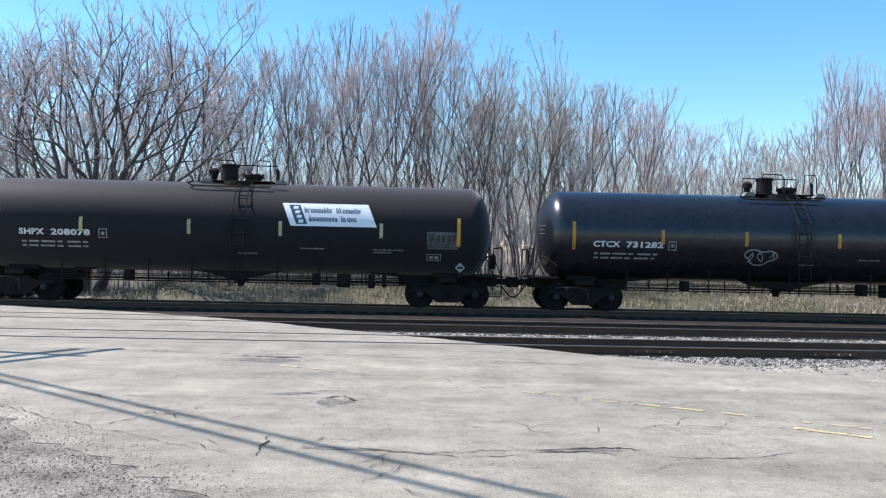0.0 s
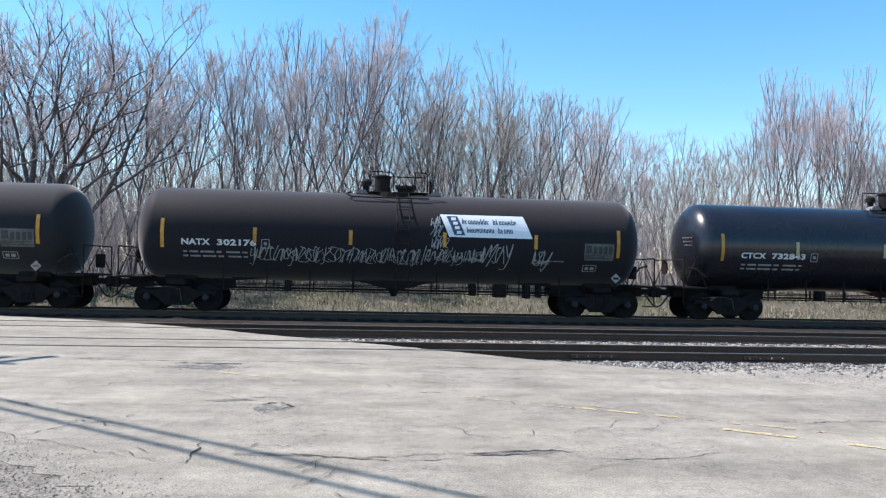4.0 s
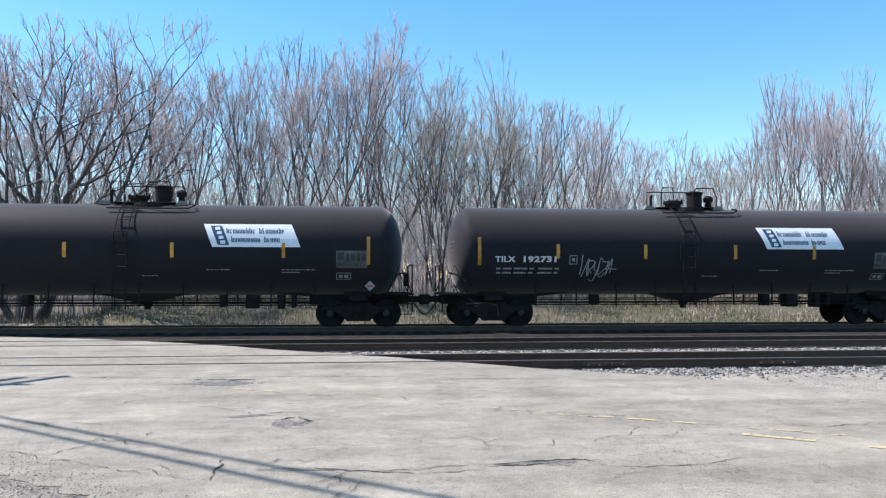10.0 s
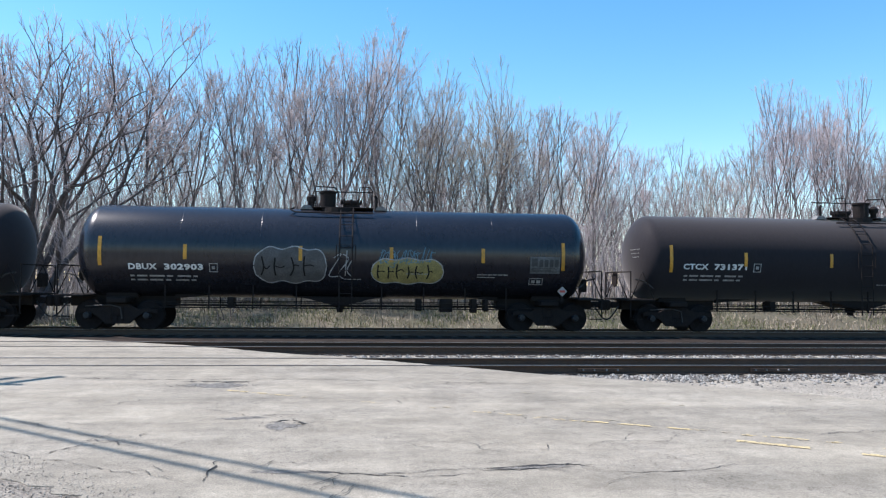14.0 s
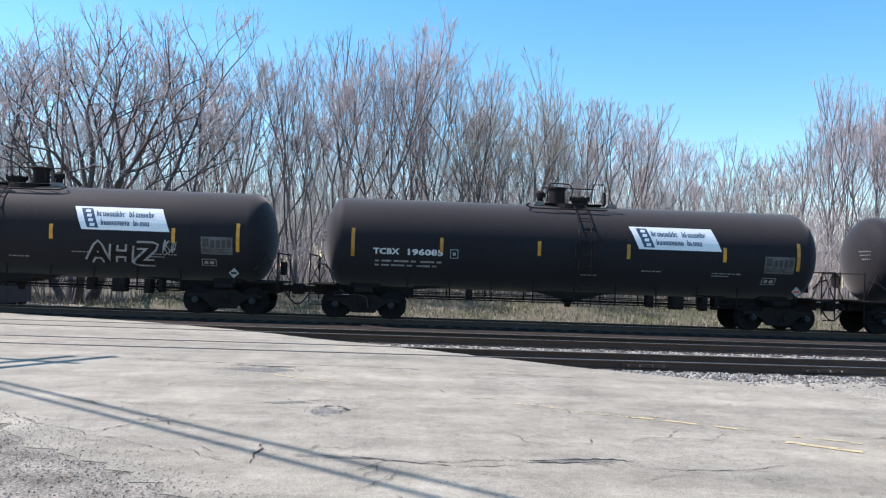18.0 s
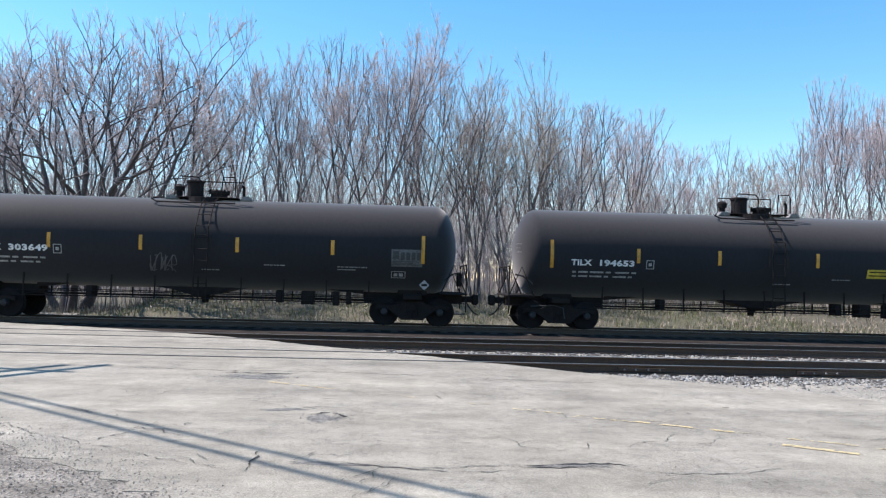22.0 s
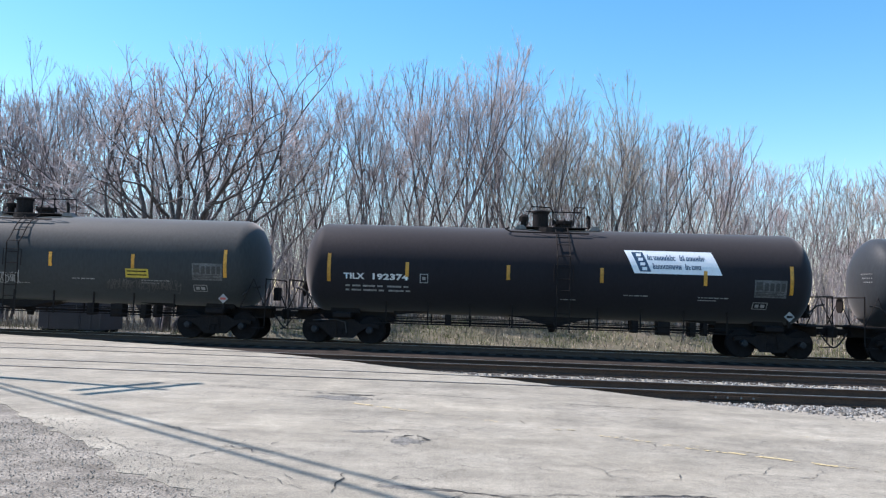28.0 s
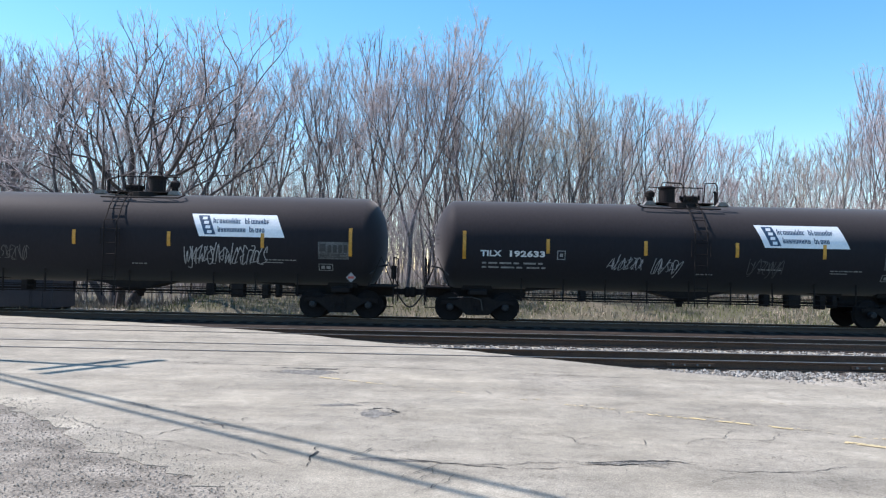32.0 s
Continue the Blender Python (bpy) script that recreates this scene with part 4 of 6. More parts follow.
def base_car(paint, side, kind, label):
    car = thing("tank_car", label, "railway tank car", group="tank cars of the train")
    prof = [(-TL + HEAD * (1 - math.sin(math.pi / 2 * (1 - i / 12))), max(0.02, TR * math.cos(math.pi / 2 * (1 - i / 12)))) for i in range(13)]
    mid = [(-5.0, TR), (-2.5, TR), (0, TR), (2.5, TR), (5.0, TR)]
    tank = Geo().lathe(prof + mid + [(-s, r) for s, r in prof[::-1]], "x", 64, (0, 0, ZC))
    part("tank", tank, M[paint], car, smooth=True)
    for x in (-4.9, -2.45, 2.45, 4.9) if paint == "glossy" else ():
        part("weld_seam", Geo().lathe([(x - 0.02, TR - 0.01), (x - 0.008, TR + 0.003), (x + 0.008, TR + 0.003), (x + 0.02, TR - 0.01)], "x", 48, (0, 0, ZC)), M[paint], car, smooth=True)
    for s in (-1, 1):
        a, b = sorted((s * 5.2, s * 8.45))
        part("stub_sill", Geo().box(a, b, -0.3, 0.3, 0.72, 1.12, 0.02), M["frame"], car)
        part("body_bolster", Geo().box(s * 6.8 - 0.3, s * 6.8 + 0.3, -1.2, 1.2, 0.84, 1.02, 0.03), M["frame"], car)
        part("saddle", Geo().prism([(s * 6.8 - 0.5, 1.0), (s * 6.8 + 0.5, 1.0), (s * 6.8 + 0.4, 1.35), (s * 6.8 - 0.4, 1.35)], -0.6, 0.6), M["frame"], car)
        part("draft_plate", Geo().prism([(s * 5.2, 0.98), (s * 5.2, 1.15), (s * 3.9, 1.12)], -0.5, 0.5), M["frame"], car)
        plat = part("end_platform", Geo().box(*sorted((s * 7.7, s * 8.55)), -1.38, 1.38, 1.04, 1.1, 0.01), M["frame"], car)
        for y in (-1.32, 1.32):
            part("end_rail", Geo().tube([(s * 7.72, y, 1.1), (s * 7.72, y, 1.12), (s * 8.1, y, 2.0), (s * 8.48, y, 1.12)], 0.022, 6), M["frame"], plat)
            part("end_post", Geo().tube([(s * 8.5, y, 0.5), (s * 8.5, y, 2.02)], 0.022, 6), M["frame"], plat)
        part("end_rail", Geo().tube([(s * 8.5, -1.32, 2.0), (s * 8.5, 1.32, 2.0)], 0.022, 6), M["frame"], plat)
        for z in (0.42, 0.75):
            part("step", Geo().box(*sorted((s * 8.1, s * 8.5)), -1.36, -1.3, z, z + 0.03), M["frame"], plat)
        cp = Geo().box(*sorted((s * 8.4, s * 8.85)), -0.11, 0.11, 0.78, 0.98, 0.02)
        cp.box(*sorted((s * 8.8, s * 9.02)), -0.2, 0.12, 0.7, 1.05, 0.05)
        part("coupler", cp, M["grime"], car, "rusty dark knuckle coupler")
        hose = [(s * 8.55, -0.25, 0.85)] + [(s * (8.6 + 0.4 * u), -0.28, 0.8 - 0.42 * math.sin(u * 1.57)) for u in (0.2, 0.45, 0.7, 1.0)]
        part("air_hose", Geo().tube(hose, 0.026, 6), M["hose"], car, "black rubber brake hose")
        wheelbox = Geo().lathe([(-0.02, 0.26), (0.02, 0.26)], "x", 16, (s * 8.42, 0.55, 1.75)) if s < 0 else Geo().box(8.32, 8.48, 0.3, 0.8, 1.3, 1.75, 0.02)
        part("brake_wheel" if s < 0 else "end_box", wheelbox, M["frame"], car)
        for y in (-1.2,):
            part("grab_pipe", Geo().tube([(s * 8.3, y, 1.75), (s * 8.05, y - 0.05, 1.7), (s * 7.75, y - 0.15, 1.45)], 0.03, 6), M["hose"], car)
        bogie(car, s * 6.8, s < 0)
    part("outlet_saddle", Geo().prism([(-1.5, ZC - TR + 0.06), (-0.95, ZC - TR - 0.02), (-0.25, ZC - TR - 0.2), (0.25, ZC - TR - 0.2), (0.95, ZC - TR - 0.02), (1.5, ZC - TR + 0.06)], -0.7, 0.7), M["frame"], car, "dark sump and outlet cover under the tank")
    part("outlet_valve", Geo().lathe([(0.56, 0.1), (0.68, 0.12), (0.72, 0.16), (0.86, 0.16)], "z", 12), M["frame"], car)
    for y in (-1.0, 1.0):
        part("side_rod", Geo().tube([(-5.8, y, 0.72), (5.8, y, 0.72)], 0.02, 6), M["frame"], car)
        part("side_rod", Geo().tube([(-5.8, y * 0.98, 0.88), (5.8, y * 0.98, 0.88)], 0.016, 6), M["frame"], car)
        for i in range(9):
            x = -5.4 + i * 1.35
            part("rod_hanger", Geo().box(x - 0.02, x + 0.02, y - 0.02, y + 0.02, 0.68, 1.42), M["frame"], car)
    for x, w, z0 in ((2.55, 0.1, 0.66), (3.45, 0.2, 0.62), (4.35, 0.1, 0.6), (-3.4, 0.1, 0.7), (4.75, 0.07, 0.64)):
        part("brake_gear_box", Geo().box(x - w, x + w, -0.95, -0.5, z0, 1.05, 0.02), M["frame"], car)
    part("brake_rod", Geo().tube([(-5.6, -0.55, 0.78), (5.6, -0.55, 0.8)], 0.03, 6), M["frame"], car)
    fittings(car, side, kind, paint)
    return car


def decals(car, spec):
    """Paint, strips, panels and graffiti on the near side of a tank car."""
    low = spec.get("low", -0.09)
    pale = spec.get("pale", False)
    gold = spec.get("gold", False)
    strips = spec.get("strips", (-7.65, -4.8, -1.45, 1.9, 5.1, 7.72))
    for i, u in enumerate(strips):
        end = i in (0, len(strips) - 1)
        h = 0.44 if end else 0.22
        part("reflective_strip", patch(Geo(), u - 0.055, u + 0.055, low + 0.03 - h, low + 0.05 + h, 0.012), M["reflector_pale" if pale and not end else "reflector"], car)
    ink = M["gold" if gold else "white"]
    u0 = spec.get("u", -7.2)
    owner, number = spec["mark"].split()
    text = low + spec.get("text_v", 0.0)
    u0 = spec.get("u", -7.2)
    me, wide = lettering(owner, 0.345, u0, text - 0.3, 0.012, 0.006, 1.04, 0.74, 0.88)
    me.materials.append(ink)
    part("owner_mark", me, None, car, "faded yellow stencilled letters" if gold else "white stencilled letters")
    me, wide = lettering(number, 0.345, u0 + wide + 0.2, text - 0.3, 0.014, 0.006, 1.06, 0.74, 1.1)
    me.materials.append(ink)
    part("car_number", me, None, car, "faded yellow stencilled numerals" if gold else "white stencilled numerals")
    r2 = random.Random(spec["seed"])
    for k, dv in enumerate((-0.56, -0.71)):
        u = u0 + 0.05
        for w in (0.14, 0.3, 0.44, 0.17, 0.0, 0.44, 0.15):
            w *= r2.uniform(0.85, 1.1)
            if w > 0.1:
                part("capacity_print", patch(Geo(), u, u + w, text + dv, text + dv + 0.06, 0.006, n=1), M["panelbrown" if gold else "smallwhite"], car)
            u += w + 0.07
    bx = u0 + 2.56
    g = Geo()
    for a in ((bx - 0.13, bx + 0.13, 0.11, 0.135), (bx - 0.13, bx + 0.13, -0.16, -0.135), (bx - 0.13, bx - 0.105, -0.135, 0.11), (bx + 0.105, bx + 0.13, -0.135, 0.11), (bx - 0.05, bx + 0.05, -0.06, 0.04)):
        patch(g, a[0], a[1], text - 0.22 + a[2], text - 0.22 + a[3], 0.006, n=1)
    part("stencil_box", g, M["panelgrey" if gold else "smallwhite"], car)
    # inspection panel near the far end
    p = 6.1
    part("inspection_panel", patch(Geo(), p, p + 0.98, low - 0.52, low + 0.04, 0.006), M["panelbrown" if gold else "panelgrey"], car, "faded brown inspection data panel" if gold else "grimy pale inspection data panel")
    g = Geo()
    for i in range(4):
        patch(g, p + 0.3 + 0.17 * i, p + 0.42 + 0.17 * i, low - 0.3, low - 0.05, 0.01, n=2)
    for i in range(3):
        patch(g, p + 0.05, p + 0.9 - 0.2 * (i == 1), low - 0.36 - 0.05 * i, low - 0.335 - 0.05 * i, 0.01, n=1)
    patch(g, p + 0.04, p + 0.24, low - 0.26, low - 0.02, 0.01, n=2)
    part("panel_print", g, M["panelprint"], car)
    q = p + 0.1
    g = Geo()
    for a in ((0, 0.46, 0.24, 0.265), (0, 0.46, 0.0, 0.025), (0, 0.025, 0.025, 0.24), (0.435, 0.46, 0.025, 0.24), (0.08, 0.2, 0.07, 0.19), (0.25, 0.38, 0.07, 0.19)):
        patch(g, q + a[0] - 0.1, q + a[1] - 0.1, low - 0.95 + a[2], low - 0.95 + a[3], 0.006, n=1)
    part("stencil_frame", g, M["smallwhite"], car)
    for u, w, v in spec.get("lines", ((2.1, 0.62, -0.6), (4.4, 0.95, -0.6), (0.15, 0.5, -0.82))):
        g = Geo()
        x = u
        while x < u + w:
            l = r2.uniform(0.04, 0.16)
            patch(g, x, x + l, low + v, low + v + 0.035, 0.006, n=1)
            x += l + 0.03
        if w > 0.9:
            patch(g, u, u + w * 0.6, low + v - 0.09, low + v - 0.06, 0.006, n=1)
        part("stencil_line", g, M["smallwhite"], car)
    # end stencil on the lit head and the hazard placard over the bogie
    g = Geo()
    for i in range(3):
        z = ZC + 0.25 - 0.13 * i
        for k in range(7 - i):
            y = -0.9 + 0.072 * k
            rr = math.hypot(y, z - ZC)
            x = -TL + HEAD * (1 - math.sqrt(max(0, 1 - (rr / TR) ** 2))) - 0.012
            g.add([(x, y, z), (x, y + 0.05, z), (x, y + 0.05, z + 0.04), (x, y, z + 0.04)], [(0, 1, 2, 3)])
    part("head_stencil", g, M["smallwhite"], car)
    pl = part("placard", Geo().prism([(7.0, 1.33), (7.16, 1.17), (7.32, 1.33), (7.16, 1.49)], -1.43, -1.415), M["placard"], car, "white diamond hazard placard")
    part("placard_band", Geo().box(7.07, 7.25, -1.436, -1.432, 1.295, 1.365), M["placard_red" if spec["seed"] % 2 else "frame"], pl)
    part("placard_holder", Geo().box(7.12, 7.2, -1.41, -1.3, 1.0, 1.3), M["frame"], car)
    if spec.get("yellow") is not None:
        y0 = spec["yellow"]
        part("notice_panel", patch(Geo(), y0, y0 + 0.76, low - 0.5, low - 0.2, 0.006), M["yellow"], car, "yellow notice panel")
        g = Geo()
        for i in range(2):
            patch(g, y0 + 0.06, y0 + 0.7, low - 0.3 - 0.12 * i, low - 0.26 - 0.12 * i, 0.01, n=1)
        part("notice_print", g, M["frame"], car)
    if spec.get("sign") is not None:
        sign_board(car, spec["sign"], spec.get("sign_v", 0.0), spec.get("dirty", False))
    for gr in spec.get("tags", ()):
        graffiti(car, *gr)


def sign_board(car, u, dv, dirty):
    """A white slanted company sign; its print is drawn as plain blocks."""
    v0, h, w, sl = 0.05 + dv, 0.76, 2.7, 0.3
    sg = part("company_sign", patch(Geo(), u + sl, u + sl + w, v0, v0 + h, 0.008, sl), M["sign_dirty" if dirty else "sign"], car, "white slanted sign with navy blue print")
    g = patch(Geo(), u + sl + 0.17, u + sl + 0.52, v0 + 0.06, v0 + h - 0.06, 0.012, sl * 0.86)
    logo = part("sign_emblem", g, M["navy"], sg, "navy blue slanted emblem block")
    g = Geo()
    for i in range(4):
        s = -sl * (0.1 + 0.22 * i)
        a = u + sl + 0.27 + s * 0.9
        patch(g, a, a + 0.15, v0 + 0.1 + 0.15 * i, v0 + 0.2 + 0.15 * i, 0.016, n=1)
    part("emblem_mark", g, M["sign"], logo)
    for row, words in enumerate(((9, 8), (9, 5))):
        v = v0 + (0.43 if row == 0 else 0.15)
        x = u + sl + (0.42 if row == 0 else 0.58)
        rr = random.Random(5 + row)
        for n in words:
            g = Geo()
            for i in range(n):
                cap = 0.19 if i == 0 or rr.random() < 0.22 else 0.135
                patch(g, x, x + 0.03, v, v + cap, 0.012, 0.02, n=1)
                if rr.random() < 0.85 or i == 0:
                    patch(g, x + 0.05, x + 0.08, v, v + 0.13, 0.012, 0.015, n=1)
                for q in rr.sample((0.0, 0.052, 0.103), 2):
                    patch(g, x + 0.025, x + 0.055, v + q, v + q + 0.032, 0.012, n=1)
                x += 0.1
            x += 0.1
            part("sign_print", g, M["navy"], sg)


LETTER = {
    "A": [[(0, 0), (0.4, 1), (0.8, 0)], [(0.15, 0.4), (0.65, 0.4)]],
    "H": [[(0, 0), (0.05, 1)], [(0.7, 0), (0.75, 1)], [(0.0, 0.5), (0.7, 0.5)]],
    "Z": [[(0, 1), (0.8, 1), (0, 0), (0.8, 0)]],
    "o": [[(0.4, 0), (0, 0.25), (0.4, 0.6), (0.8, 0.25), (0.4, 0)]],
    "p": [[(0, -0.4), (0, 0.6), (0.5, 0.4), (0, 0.1)]],
    "h": [[(0, 1), (0, 0)], [(0, 0.4), (0.5, 0.5), (0.5, 0)]],
}
CURSIVE = [
    [[(0, 0), (0.1, 0.8), (0.4, 1), (0.6, 0.7), (0.6, 0)]], [[(0.6, 0.8), (0.2, 1), (0, 0.5), (0.2, 0), (0.7, 0.2)]], [[(0.35, 1), (0, 0.6), (0.2, 0), (0.6, 0.35), (0.35, 1), (0.8, 0.8)]],
    [[(0, 1), (0.65, 0.9), (0.05, 0.1), (0.75, 0)]], [[(0, 0.9), (0.2, 0.45), (0.5, 0.5), (0.6, 0.95), (0.5, -0.3), (0.1, -0.35)]], [[(0.1, 1.1), (0.05, 0)], [(0.6, 0.9), (0.1, 0.45), (0.7, 0)]],
    [[(0.6, 0.9), (0.2, 1), (0.1, 0.65), (0.5, 0.4), (0.45, 0.05), (0, 0.05)]], [[(0, 1), (0.15, 0), (0.35, 0.6), (0.5, 0), (0.75, 1)]], [[(0.25, 1.25), (0.1, 0.1), (0.55, 0)]],
    [[(0, 0), (0.3, 1.1), (0.6, 0)], [(0.05, 0.4), (0.7, 0.45)]], [[(0.1, 0), (0.1, 1), (0.55, 0.9), (0.5, 0.55), (0.1, 0.5), (0.7, 0)]],
]


def curved(pts):
    """A smooth line through pts."""
    out = []
    for i in range(len(pts) - 1):
        p0, p1, p2, p3 = pts[max(i - 1, 0)], pts[i], pts[i + 1], pts[min(i + 2, len(pts) - 1)]
        for q in (0, 0.25, 0.5, 0.75):
            out.append(tuple(0.5 * (2 * b + (c - a) * q + (2 * a - 5 * b + 4 * c - d) * q * q + (3 * b - a - 3 * c + d) * q ** 3) for a, b, c, d in zip(p0, p1, p2, p3)))
    return out + [pts[-1]]


def graffiti(car, kind, u, v, w, h, mat="graffiti", text="", seed=1):
    """Spray-painted marks: 'word' strokes, 'scrawl' tag, 'bubble' fill, 'cloud' outline, 'star'."""
    r = random.Random(seed * 13 + 5)
    g = Geo()
    if kind == "word":
        x = u
        cw = w / max(1, len(text))
        core = Geo()
        for ch in text:
            for line in LETTER.get(ch, []):
                pts = [(x + a * cw * 0.95 + 0.1 * h * b, v + b * h) for a, b in line]
                stroke(g, pts, 0.045 if h < 0.6 else 0.29)
                if h >= 0.6:
                    stroke(core, pts, 0.16, 0.011)
            x += cw
        if core.v:
            part("graffiti_core", core, M["frame"], car, "dark heart of fat sprayed letters")
    elif kind == "scrawl":
        x = u
        while x < u + w:
            lw = h * r.uniform(0.4, 0.65)
            for line in r.choice(CURSIVE):
                pts = [(x + (a + r.uniform(-0.28, 0.28)) * lw + 0.22 * h * b, v + (b + r.uniform(-0.18, 0.18)) * h) for a, b in line]
                stroke(g, curved(pts), 0.022 if h < 0.5 else 0.03)
            x += lw * r.uniform(0.4, 0.65)
    elif kind in ("cloud", "bubble"):
        n = max(3, int(w / h * 2.2))
        outline = []
        lobes = 3 + n % 3
        for i in range(lobes * 8 + 1):
            a = 2 * math.pi * i / (lobes * 8)
            bump = 0.68 + 0.5 * abs(math.sin(a * lobes / 2 + seed)) + 0.12 * math.sin(a * 2 + seed * 1.7)
            outline.append((u + w / 2 + w / 2 * bump * 0.9 * math.cos(a), v + h / 2 + h / 2 * bump * 0.9 * math.sin(a)))
        if kind == "bubble":
            # one puffed-up block of letters: a fill, its rim and dark lines in it
            fill, dark = Geo(), Geo()
            cx, cy, rim = u + w / 2, v + h / 2, []
            for i in range(41):
                q = -1 + i / 20
                tall = h / 2 * (1 - abs(q) ** 4) ** 0.4 * (1 + 0.09 * math.sin(9 * q + seed)) + 0.02
                rim.append((cx + q * w / 2, tall))
            for (xa, ta), (xb, tb) in zip(rim, rim[1:]):
                patch(fill, xa, xb, cy - (ta + tb) / 2, cy + (ta + tb) / 2, 0.006, n=8)
            stroke(g, [(x, cy + t) for x, t in rim] + [(x, cy - t) for x, t in rim[::-1]], 0.035, 0.014)
            n = max(3, int(w / h * 2.2))
            for i in range(n):
                x = u + w * (0.1 + 0.8 * i / n)
                bend = r.uniform(-0.25, 0.25) * w / n
                stroke(dark, curved([(x, v + h * 0.2), (x + bend, v + h * 0.45), (x + bend * 0.3, v + h * r.uniform(0.7, 0.85))]), 0.05, 0.011)
                stroke(dark, curved([(x + bend, v + h * 0.5), (x + 0.3 * w / n, v + h * r.uniform(0.4, 0.6)), (x + 0.5 * w / n, v + h * 0.5)]), 0.035, 0.011)
            part("graffiti_fill", fill, M[mat], car, "sprayed graffiti fill")
            part("graffiti_lines", dark, M["frame"], car, "dark sprayed lines")
            part("graffiti", g, M["graffiti"], car, "pale sprayed graffiti rim")
            return
        stroke(g, outline, 0.035, 0.009)
        for i in range(n):
            a = u + w * (0.15 + 0.7 * i / max(1, n - 1))
            e, o = r.uniform(0.5, 1.1), r.uniform(0, 6)
            stroke(g, [(a + 0.16 * h * math.cos(b * e + o), v + h * r.uniform(0.42, 0.58) + 0.25 * h * math.sin(b * 0.8 + o)) for b in range(8)], 0.026, 0.01)
    elif kind == "star":
        stroke(g, [(u + w / 2 + w / 2 * math.sin(i * 2.513), v + h / 2 + h / 2 * math.cos(i * 2.513)) for i in range(6)], 0.03)
    elif kind == "blob":
        n = 18
        c = (u + w / 2, v + h / 2)
        g.add([wrap(c[0] + w / 2 * math.cos(2 * math.pi * i / n), c[1] + h / 2 * math.sin(2 * math.pi * i / n), 0.008) for i in range(n)], [tuple(range(n))])
        for q in (-0.25, 0.1, 0.3):
            stroke(g, [(c[0] + q * w, c[1]), (c[0] + q * w, c[1] - h * r.uniform(0.6, 1.3))], 0.035)
    part("graffiti", g, M[mat], car, "sprayed graffiti marks")


